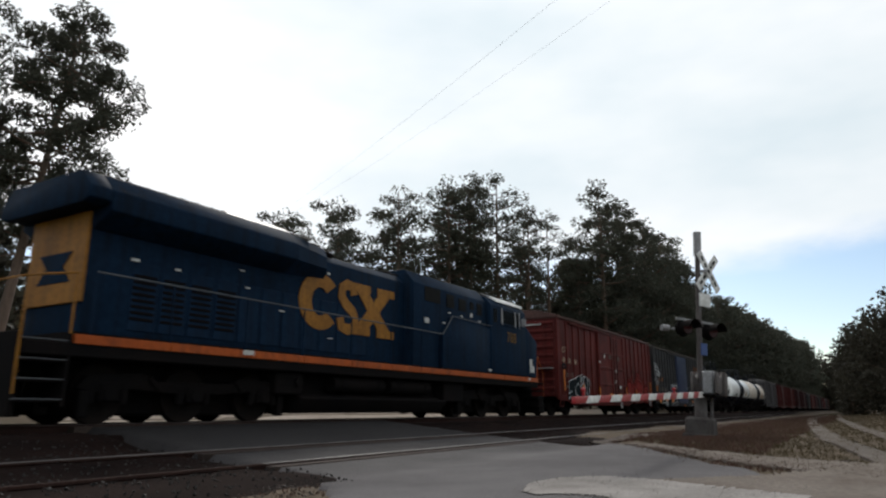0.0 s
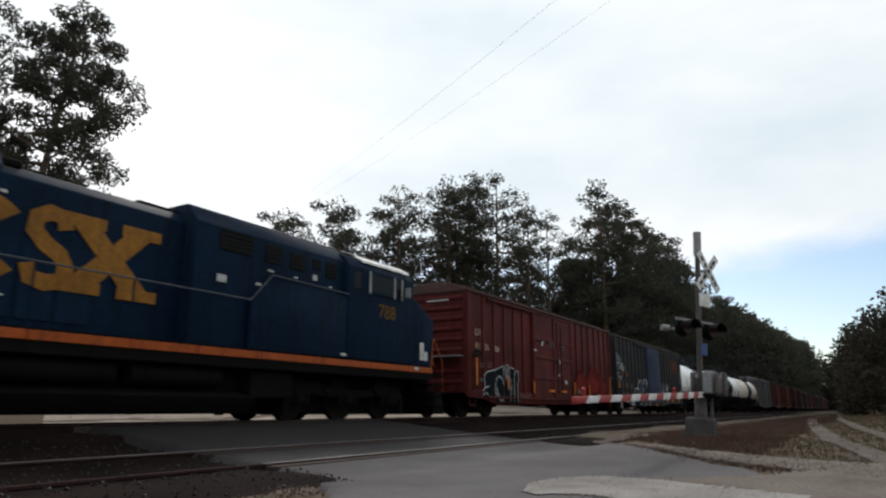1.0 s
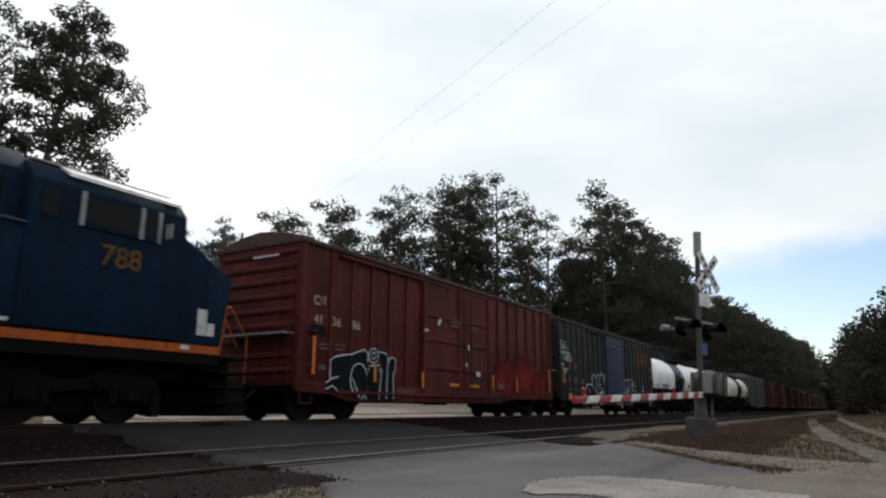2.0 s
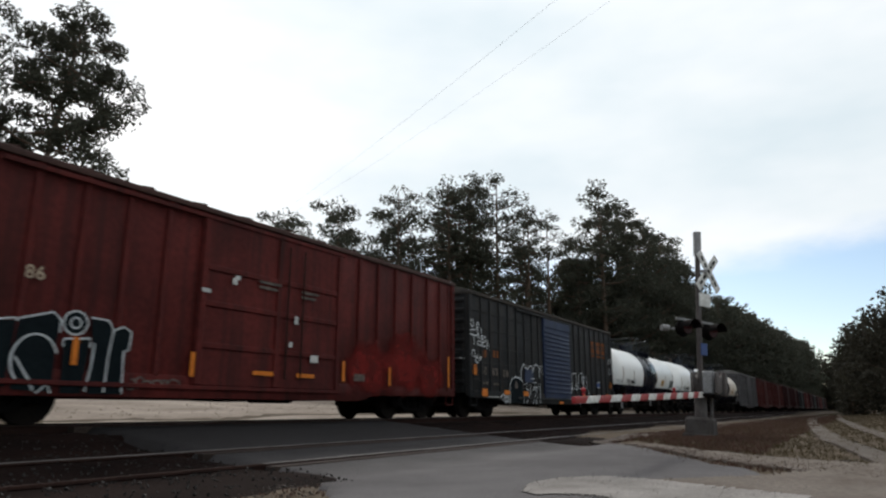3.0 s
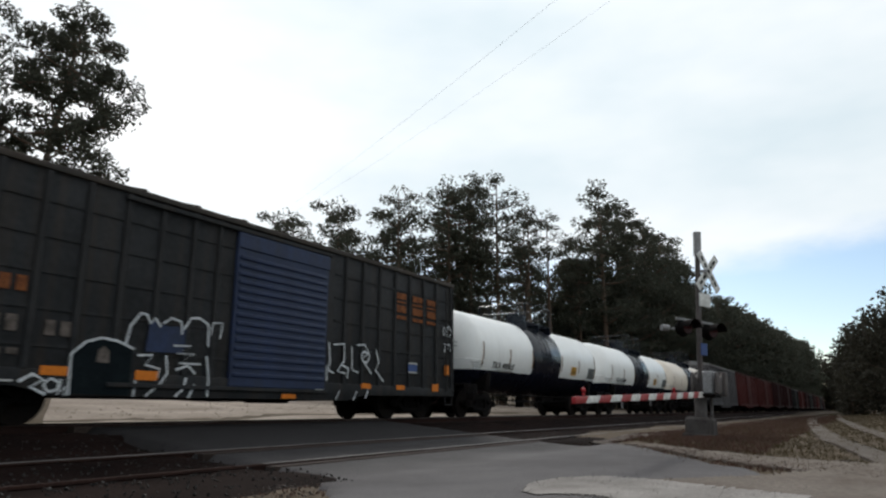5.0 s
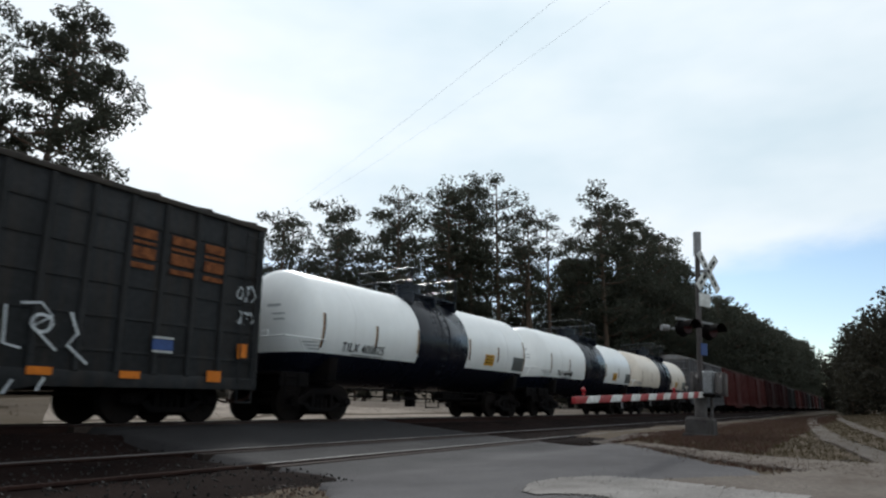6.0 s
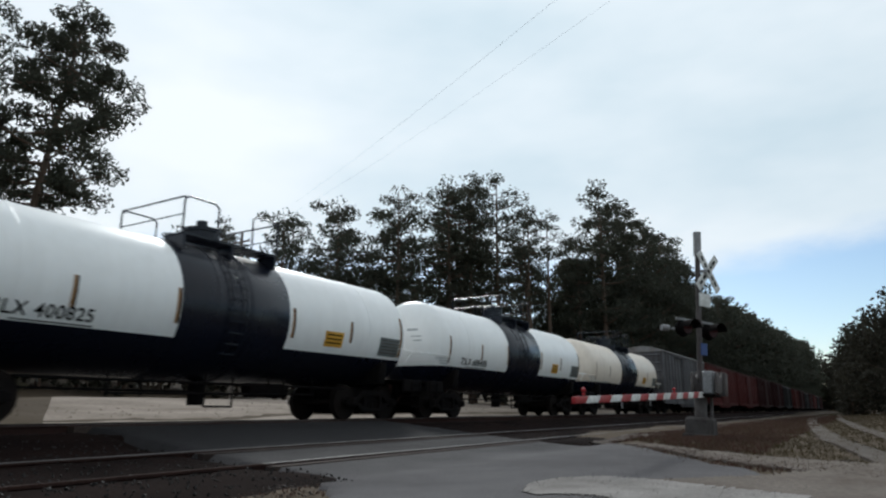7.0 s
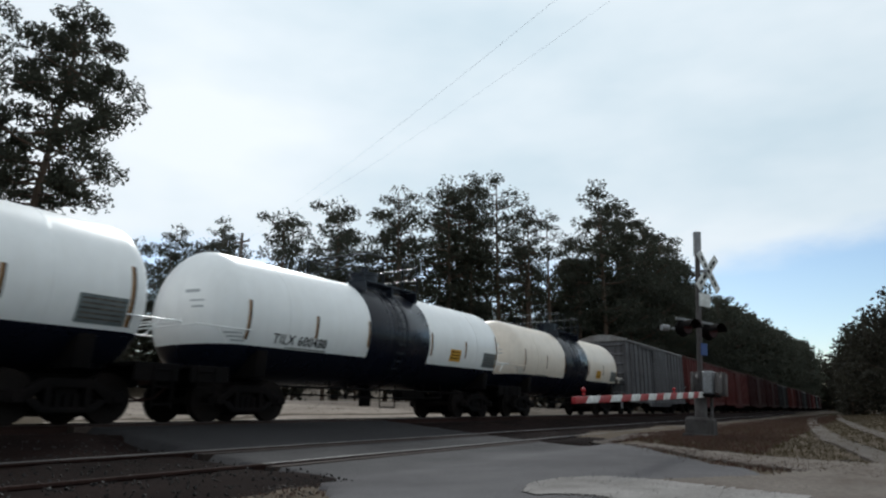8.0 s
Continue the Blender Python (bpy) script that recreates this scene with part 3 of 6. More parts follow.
def crossing_strips():
    """Dark rubber strips that line the rails where the road crosses them."""
    for y, z in (NEAR_RAIL, FAR_RAIL, (-0.75, 0.0), (0.75, 0.0)):
        for s in (-1, 1):
            bm = bmesh.new()
            c = y + s * 0.15
            w = 0.05 if s > 0 else 0.10
            box(bm, 7.0, 16.2, c - w, c + w, z - 0.16, z - 0.022 - 0.012 * (s < 0), 0.006)
            tagged(new("crossing_strip", mesh_of(bm, "crossing_strip", TIE)), "dark timber strip beside a rail in the road", "crossing strip", "crossing strips", "structure")


crossing_strips()
track("track_main", -0.75, 0.0, 0.75, 0.0, "main line of two steel rails on timber sleepers")
track("track_siding", NEAR_RAIL[0], NEAR_RAIL[1], FAR_RAIL[0], FAR_RAIL[1], "siding of rusty rails sunk in the road crossing")

# ---- rolling stock; each thing's origin is on the rail tops at its middle, its near side looks to -y ----
ROLLING = []      # (thing, x at the start)
WHEELS = []       # (wheelset, x, z in its truck's space, radius)


def wheelset_mesh(r):
    bm = bmesh.new()
    for s in (-1, 1):
        rod(bm, (0, s * 0.68, 0), (0, s * 0.80, 0), r, 28)
        rod(bm, (0, s * 0.655, 0), (0, s * 0.68, 0), r + 0.025, 28)
        rod(bm, (0, s * 0.80, 0), (0, s * 0.83, 0), r * 0.36, 14)
        for k in range(5):
            a = 2 * math.pi * k / 5
            rod(bm, (r * 0.6 * math.cos(a), s * 0.795, r * 0.6 * math.sin(a)), (r * 0.6 * math.cos(a), s * 0.808, r * 0.6 * math.sin(a)), 0.05, 8)
    rod(bm, (0, -0.95, 0), (0, 0.95, 0), 0.08, 10)
    return mesh_of(bm, "wheelset", WHEEL)


WSET, WSET_LOCO = wheelset_mesh(0.457), wheelset_mesh(0.533)


def side_frame_mesh():
    """Cast three-piece freight truck: two side frames with windows, springs, bolster."""
    bm = bmesh.new()
    for s in (-1, 1):
        y0, y1 = (s * 0.93, s * 1.08) if s > 0 else (s * 1.08, s * 0.93)
        slab(bm, [(-1.12, 0.52), (-0.75, 0.58), (-0.45, 0.78), (0.45, 0.78), (0.75, 0.58), (1.12, 0.52), (1.12, 0.38), (0.72, 0.40), (0.42, 0.62), (-0.42, 0.62), (-0.72, 0.40), (-1.12, 0.38)], y0, y1, 0.015)
        slab(bm, [(-0.75, 0.42), (-0.48, 0.20), (0.48, 0.20), (0.75, 0.42), (0.55, 0.44), (0.40, 0.30), (-0.40, 0.30), (-0.55, 0.44)], y0, y1, 0.012)
        for x in (-0.35, 0.35):
            box(bm, x - 0.05, x + 0.05, y0, y1, 0.28, 0.65)
        for x in (-0.16, 0.0, 0.16):
            rod(bm, (x, s * 1.0, 0.30), (x, s * 1.0, 0.52), 0.065, 10)
        for x in (-0.89, 0.89):
            box(bm, x - 0.16, x + 0.16, y0 - 0.02, y1 + 0.02, 0.34, 0.58, 0.03)
            rod(bm, (x, s * 1.05, 0.457), (x, s * 1.14, 0.457), 0.09, 12)
    box(bm, -0.2, 0.2, -1.0, 1.0, 0.50, 0.72, 0.03)
    box(bm, -0.42, 0.42, -0.92, 0.92, 0.14, 0.42, 0.03)
    for x in (-0.40, 0.40):
        rod(bm, (x, -0.85, 0.30), (x, 0.85, 0.30), 0.07, 8)
    return mesh_of(bm, "truck", UNDER)


def loco_truck_mesh():
    bm = bmesh.new()
    for s in (-1, 1):
        y0, y1 = (1.0, 1.16) if s > 0 else (-1.16, -1.0)
        slab(bm, [(-2.5, 0.62), (-2.3, 0.86), (-1.2, 0.92), (-0.9, 0.78), (0.9, 0.78), (1.2, 0.92), (2.3, 0.86), (2.5, 0.62), (2.2, 0.55), (1.4, 0.62), (0.6, 0.56), (-0.6, 0.56), (-1.4, 0.62), (-2.2, 0.55)], y0, y1, 0.02)
        for x in (-1.88, 0, 1.88):
            box(bm, x - 0.2, x + 0.2, y0 - 0.03, y1 + 0.03, 0.38, 0.74, 0.04)
            rod(bm, (x, s * 1.1, 0.533), (x, s * 1.22, 0.533), 0.13, 14)
            for dx in (-0.32, 0.32):
                rod(bm, (x + dx, s * 1.08, 0.36), (x + dx, s * 1.08, 0.68), 0.09, 10)
        for x in (-1.1, 1.0):
            rod(bm, (x, s * 1.16, 0.85), (x + 0.25, s * 1.16, 0.62), 0.06, 8)
        for x in (-2.35, 2.4):
            box(bm, x - 0.09, x + 0.09, y0 - 0.02, y1 + 0.02, 0.12, 0.58, 0.02)
    box(bm, -2.4, 2.4, -0.62, 0.62, 0.14, 0.85, 0.05)
    for x in (-2.75, -0.94, 0.94, 2.75):
        box(bm, x - 0.12, x + 0.12, -0.62, 0.62, 0.16, 0.5, 0.03)
    return mesh_of(bm, "truck", UNDER)


TRUCK, TRUCK_LOCO = side_frame_mesh(), loco_truck_mesh()


def add_truck(car, x, loco=False, turning=True):
    tr = placed("truck", TRUCK_LOCO if loco else TRUCK, car, x)
    r = 0.533 if loco else 0.457
    for dx in ((-1.88, 0, 1.88) if loco else (-0.89, 0.89)):
        w = placed("wheelset", WSET_LOCO if loco else WSET, tr, dx, 0, r)
        if turning:
            WHEELS.append((w, dx, r))
    return tr


def coupler_mesh():
    bm = bmesh.new()
    box(bm, -0.5, 0.15, -0.09, 0.09, 0.80, 0.98, 0.02)
    slab(bm, [(0.1, 0.76), (0.42, 0.74), (0.50, 0.84), (0.46, 1.02), (0.1, 1.02)], -0.15, 0.12, 0.03)
    pipe(bm, [(-0.1, 0.32, 0.72), (0.15, 0.30, 0.50), (0.42, 0.22, 0.42), (0.62, 0.15, 0.50)], 0.025)
    return mesh_of(bm, "coupler", RUSTY)


COUPLER = coupler_mesh()


def couplers(car, half):
    placed("coupler", COUPLER, car, half)
    placed("coupler", COUPLER, car, -half, rz=180)


def plates(car, name, material, rows, y, label=""):
    """Small flat plates (x0, x1, z0, z1) on the near side; each one is a part."""
    for x0, x1, z0, z1 in rows:
        part(name, bmb(x0, x1, y - 0.008, y, z0, z1), material, car, label)


def character_bars(car, name, material, x, z, n, y, label, high=0.27):
    """A row of unreadable stencilled characters as plain bars."""
    for k in range(n):
        x0 = x + 0.26 * k
        part(name, bmb(x0, x0 + 0.17, y - 0.006, y, z, z + high), material, car, label)


def ladder(car, x, y, z0, z1, material, w=0.42, n=6, along="x"):
    bm = bmesh.new()
    for k in range(n):
        z = z0 + (z1 - z0) * k / (n - 1)
        a, b = ((x - w / 2, y, z), (x + w / 2, y, z)) if along == "x" else ((x, y - w / 2, z), (x, y + w / 2, z))
        rod(bm, a, b, 0.014, 6)
    for s in (-1, 1):
        a, b = ((x + s * w / 2, y, z0 - 0.08), (x + s * w / 2, y, z1 + 0.08)) if along == "x" else ((x, y + s * w / 2, z0 - 0.08), (x, y + s * w / 2, z1 + 0.08))
        rod(bm, a, b, 0.016, 6)
    return part("ladder", bm, material, car)


def boxcar(label, half, eave, paint, roofpaint, door, doorpaint, door_kind, posts, base=0.62, detail=True, group="", deep=(0.9, 1.6, 0.18)):
    """Freight box car; door = (x0, x1); deep = how far the deeper sill runs past the door, and its depth."""
    car = thing("boxcar", label, "freight car", group=group)
    w = 1.46
    bm = bmesh.new()
    prism(bm, [(-w, base + 0.2), (w, base + 0.2), (w, eave), (-w, eave)], -half, half, 0.02)
    part("body", bm, paint, car)
    bm = bmesh.new()
    prism(bm, [(-w - 0.07, eave - 0.09), (-w - 0.07, eave + 0.02), (-0.6, eave + 0.27), (0, eave + 0.33), (0.6, eave + 0.27), (w + 0.07, eave + 0.02), (w + 0.07, eave - 0.09)], -half - 0.05, half + 0.05, 0.015)
    roof = part("roof", bm, roofpaint, car)
    rib = bmesh.new()
    prism(rib, [(-w - 0.06, eave + 0.02), (-0.6, eave + 0.27), (0, eave + 0.33), (0.6, eave + 0.27), (w + 0.06, eave + 0.02), (w + 0.06, eave + 0.06), (0.6, eave + 0.32), (0, eave + 0.38), (-0.6, eave + 0.32), (-w - 0.06, eave + 0.06)], -0.04, 0.04)
    rib = mesh_of(rib, "roof_rib", roofpaint)
    n = 13 if detail else 7
    for k in range(n):
        placed("roof_rib", rib, roof, -half + 0.3 + (2 * half - 0.6) * k / (n - 1))
    # side sills: deeper under the door
    for s in (-1, 1):
        y0, y1 = (w - 0.06, w + 0.05) if s > 0 else (-w - 0.05, -w + 0.06)
        bm = bmesh.new()
        slab(bm, [(-half, base + 0.28), (half, base + 0.28), (half, base + 0.05), (door[1] + 1.6, base), (door[1] + 0.9, base - deep[2]), (door[0] - deep[0], base - deep[2]), (door[0] - deep[1], base), (-half, base + 0.05)], y0, y1, 0.01)
        part("side_sill", bm, paint, car)
    bm = bmesh.new()
    box(bm, -half - 0.25, half + 0.25, -0.3, 0.3, 0.72, base + 0.22, 0.02)
    for x in (-half * 0.35, half * 0.35, 0.0):
        box(bm, x - 0.1, x + 0.1, -w + 0.08, w - 0.08, 0.68, base + 0.22)
    rod(bm, (1.2, 0.75, 0.62), (2.6, 0.75, 0.62), 0.2, 14)
    pipe(bm, [(-half + 3, -0.6, 0.55), (-1, -0.6, 0.45), (half - 3, -0.6, 0.55)], 0.03)
    part("underframe", bm, UNDER, car)
    # side posts
    pm = mesh_of(bmb(-0.055, 0.055, -w - 0.065, -w + 0.01, base + 0.26, eave - 0.10, bevel=0.018), "side_post", paint)
    xs = [x for x in posts if not door[0] - 0.05 < x < door[1] + 0.05]
    for x in xs:
        placed("side_post", pm, car, x)
    cm = mesh_of(bmb(-0.10, 0.10, -w - 0.05, -w + 0.12, base + 0.1, eave - 0.02, bevel=0.02), "corner_post", paint)
    for x in (-half + 0.08, half - 0.08):
        placed("corner_post", cm, car, x)
        placed("corner_post", cm, car, -x, rz=180)
    # pressed ribs of the ends
    em = bmesh.new()
    slab(em, [(-0.11, -0.07), (-0.02, -0.11), (0.06, -0.03), (0.06, 0.03), (-0.02, 0.11), (-0.11, 0.07)], -1.30, 1.30, 0.015)
    em = mesh_of(em, "end_rib", paint)
    n = 9 if detail else 6
    for k in range(n):
        z = base + 0.55 + (eave - base - 0.85) * k / (n - 1)
        placed("end_rib", em, car, -half, 0, z, rz=180)
        if detail:
            placed("end_rib", em, car, half, 0, z)
    # doors
    for s in ((-1, 1) if detail else (-1,)):
        bm = bmesh.new()
        y0, y1 = (w, w + 0.09) if s > 0 else (-w - 0.09, -w)
        box(bm, door[0], door[1], y0, y1, base + 0.10, eave - 0.22, 0.02)
        d = part("door", bm, doorpaint, car)
        if s > 0:
            continue
        if door_kind == "corrugated":
            rm = bmesh.new()
            slab(rm, [(door[0] + 0.08, -0.045), (door[1] - 0.08, -0.045), (door[1] - 0.08, 0.045), (door[0] + 0.08, 0.045)], y0 - 0.035, y0 + 0.01, 0.018)
            rm = mesh_of(rm, "door_rib", doorpaint)
            for k in range(15):
                placed("door_rib", rm, d, 0, 0, base + 0.35 + (eave - base - 1.15) * k / 14)
            part("door_header", bmb(door[0], door[1], y0 - 0.03, y0, eave - 0.60, eave - 0.26, bevel=0.01), doorpaint, d)
        else:
            for x in (door[0] + 0.08, (door[0] + door[1]) / 2, door[1] - 0.08):
                part("door_stile", bmb(x - 0.07, x + 0.07, y0 - 0.05, y0 + 0.01, base + 0.12, eave - 0.25, bevel=0.015), doorpaint, d)
            for z in (base + 0.9, base + 1.75, base + 2.5):
                part("door_rail", bmb(door[0] + 0.15, door[1] - 0.15, y0 - 0.04, y0 + 0.01, z - 0.06, z + 0.06, bevel=0.015), doorpaint, d)
            bm = bmesh.new()
            xm = (door[0] + door[1]) / 2 + 0.25
            for x in (xm, xm + 0.5):
                rod(bm, (x, y0 - 0.07, base + 0.3), (x, y0 - 0.07, eave - 0.4), 0.02, 6)
            part("lock_bar", bm, RUSTY, d)
        for z in (base + 0.06, eave - 0.20):
            bm = bmesh.new()
            box(bm, door[0] - (door[1] - door[0]) * 0.9, door[1] + 0.1, y0 - 0.03, y0 + 0.05, z - 0.04, z + 0.04, 0.01)
            part("door_track", bm, paint, car)
    if detail:
        ladder(car, -half + 0.34, -w - 0.10, base + 0.25, base + 1.5, paint, n=4)
        ladder(car, half - 0.34, -w - 0.10, base + 0.25, eave - 0.3, paint, n=8)
        ladder(car, -half - 0.16, -1.1, base + 0.3, eave - 0.5, paint, n=8, along="y")
        for x in (-half + 0.3, half - 0.3):
            bm = bmesh.new()
            pipe(bm, [(x - 0.2, -w - 0.02, base + 0.1), (x - 0.2, -w - 0.02, base - 0.22), (x + 0.2, -w - 0.02, base - 0.22), (x + 0.2, -w - 0.02, base + 0.1)], 0.018)
            part("stirrup_step", bm, paint, car)
    bm = bmesh.new()
    box(bm, -half - 0.35, -half, -1.3, 0.9, eave - 2.35, eave - 2.31)
    part("end_platform", bm, GALV, car)
    couplers(car, half + 0.3)
    t = half - 1.75
    add_truck(car, -t, turning=detail)
    add_truck(car, t, turning=detail)
    return car


def scrap(bm, pts, y):
    """A thin painted area, (x, z) corners."""
    slab(bm, pts, y, y + 0.004)


def loop(cx, cz, rx, rz, a0=0.0, a1=360.0, n=14):
    return [(cx + rx * math.cos(radians(a0 + (a1 - a0) * k / n)), cz + rz * math.sin(radians(a0 + (a1 - a0) * k / n))) for k in range(n + 1)]


def red_boxcar():
    posts = [-6.7, -5.85, -5.0, -4.15, -3.3, 2.75, 3.6, 4.45, 5.3, 6.15, 6.9]
    car = boxcar("oxide red weathered box car with plug door and graffiti", 7.8, 4.37, REDCAR, ROOFRUST, (-2.5, 1.9), REDCAR, "plug", posts, deep=(3.5, 4.1, 0.15))
    y = -1.535
    for text, x in (("41", -7.36), ("36", -6.68), ("86", -5.88)):
        lettering("reporting_number", text, 0.315, STENCIL, car, x, y, 2.315, 1.08, "cream stencilled numerals")
    bm = bmesh.new()
    ribbon(bm, loop(-7.28, 2.89, 0.085, 0.10, 50, 310), 0.05, y)
    part("reporting_mark", bm, STENCIL, car, "cream stencilled ring shape")
    bm = bmesh.new()
    ribbon(bm, [(-7.13, 2.80), (-7.13, 3.0), (-6.98, 2.82), (-6.98, 3.02)], 0.045, y)
    part("reporting_mark", bm, STENCIL, car, "cream stencilled zigzag shape")
    part("repaint_patch", bmb(-7.5, -6.95, y - 0.003, y, 2.04, 2.27), SPRAYDARK, car, "black painted-over patch")
    plates(car, "dimensional_data", FADED, [(-7.2, -6.85, 1.80, 1.84), (-7.2, -6.9, 1.70, 1.74), (-6.6, -6.25, 1.82, 1.86), (-6.6, -6.3, 1.72, 1.76), (-7.2, -6.95, 1.20, 1.32), (-0.95, -0.3, 3.0, 3.06), (-0.95, -0.4, 2.88, 2.94), (0.4, 1.0, 2.95, 3.01), (0.4, 0.9, 2.83, 2.89)], -1.60, "faded stencil lines")
    plates(car, "reflector", REFLECT, [(-7.44, -7.35, 1.08, 1.99), (-4.99, -4.89, 0.98, 1.44), (-2.62, -2.52, 0.88, 1.36), (2.0, 2.09, 0.95, 1.45), (4.0, 4.09, 0.9, 1.4), (7.2, 7.29, 0.95, 1.9)], -1.60, "amber reflective strip")
    plates(car, "reflector", REFLECT, [(-1.0, -0.4, 0.98, 1.07), (0.35, 0.95, 0.98, 1.07)], -1.61, "amber reflective strip")
    plates(car, "placard", PAPER, [(-2.5, -2.28, 2.58, 2.66), (-1.72, -1.6, 2.85, 2.98), (-1.65, -1.52, 2.96, 3.05), (0.2, 0.30, 2.2, 2.38), (0.05, 0.15, 1.65, 1.77), (0.78, 1.05, 1.35, 1.52)], -1.61, "small white notice")
    # large dark letter shapes with a thin pale outline
    letters = [[(-6.86, 0.74), (-6.30, 0.62), (-6.22, 0.86), (-6.10, 0.62), (-5.95, 0.60), (-5.90, 1.62), (-6.28, 1.60), (-6.52, 1.56), (-6.72, 1.46), (-6.70, 1.04), (-6.52, 0.98), (-6.86, 0.90)],
               [(-5.84, 0.56), (-5.22, 0.54), (-5.24, 1.30), (-5.20, 1.70), (-5.34, 1.82), (-5.86, 1.66), (-5.88, 1.34), (-5.94, 1.0)],
               [(-5.08, 0.52), (-4.72, 0.52), (-4.68, 1.20), (-4.66, 1.44), (-5.12, 1.40), (-5.10, 1.10)],
               [(-4.60, 0.52), (-3.98, 0.52), (-4.0, 1.26), (-3.92, 1.30), (-3.90, 1.62), (-4.06, 1.70), (-4.25, 1.66), (-4.36, 1.78), (-4.68, 1.80), (-4.62, 1.4)]]
    for pts in letters:
        bm = bmesh.new()
        scrap(bm, pts, -1.540)
        part("graffiti_fill", bm, SPRAYDARK, car, "dark spray-painted letter shape")
    bm = bmesh.new()
    scrap(bm, loop(-4.95, 1.68, 0.21, 0.20, 0, 335), -1.541)
    part("graffiti_fill", bm, SPRAYDARK, car, "dark spray-painted dot")
    strokes = [[(-6.70, 1.0), (-6.72, 1.46), (-6.52, 1.56), (-6.28, 1.60), (-5.92, 1.66)], [(-6.86, 0.90), (-6.60, 1.02), (-6.38, 1.06)], [(-6.86, 0.74), (-6.60, 0.84), (-6.36, 0.68)],
               [(-5.90, 1.62), (-5.86, 1.66), (-5.34, 1.82), (-5.20, 1.70), (-5.2, 1.5)], loop(-5.55, 1.02, 0.36, 0.42, 20, 240, 12), [(-5.84, 1.05), (-5.60, 0.72), (-5.52, 0.56)], [(-5.45, 0.52), (-5.30, 0.66), (-5.24, 0.52)],
               [(-4.66, 1.30), (-4.66, 1.44), (-5.12, 1.40), (-5.12, 1.28)], [(-4.66, 0.56), (-4.60, 0.95), (-4.58, 1.36)], loop(-4.95, 1.68, 0.21, 0.20), loop(-4.95, 1.68, 0.09, 0.09),
               [(-4.68, 1.80), (-4.36, 1.78), (-4.25, 1.62), (-4.06, 1.70), (-3.90, 1.62), (-3.92, 1.30), (-4.02, 1.26), (-3.98, 0.54)], [(-4.25, 1.62), (-4.30, 1.2), (-4.32, 0.56)]]
    for st in strokes:
        bm = bmesh.new()
        ribbon(bm, st, 0.030, -1.546)
        part("graffiti_stroke", bm, SPRAY, car, "thin pale spray-painted outline")
    for st in scrawl(random.Random(3), -3.9, 0.60, 1.05, 0.24, 6):
        bm = bmesh.new()
        ribbon(bm, st, 0.032, -1.546)
        part("graffiti_stroke", bm, FADED, car, "small pale spray-painted scrawl")
    for cx, cz, rx, rz in ((3.2, 1.35, 1.3, 0.85), (4.9, 1.5, 1.5, 1.0), (6.3, 1.25, 0.9, 0.7)):
        part("graffiti_patch", bmb(cx - rx, cx + rx, -1.5345 - 0.0005 * cx, -1.5325, cz - rz, cz + rz), SPRAYRED, car, "patchy bright red spray paint mist")
    part("side_notice", bmb(2.55, 3.0, -1.545, -1.54, 0.98, 1.16), FADED, car, "small pale scrawled plate")
    part("end_lettering", bmb(-7.94, -7.93, -0.8, 0.1, 3.98, 4.03), PAPER, car, "small white stencil line")
    return car


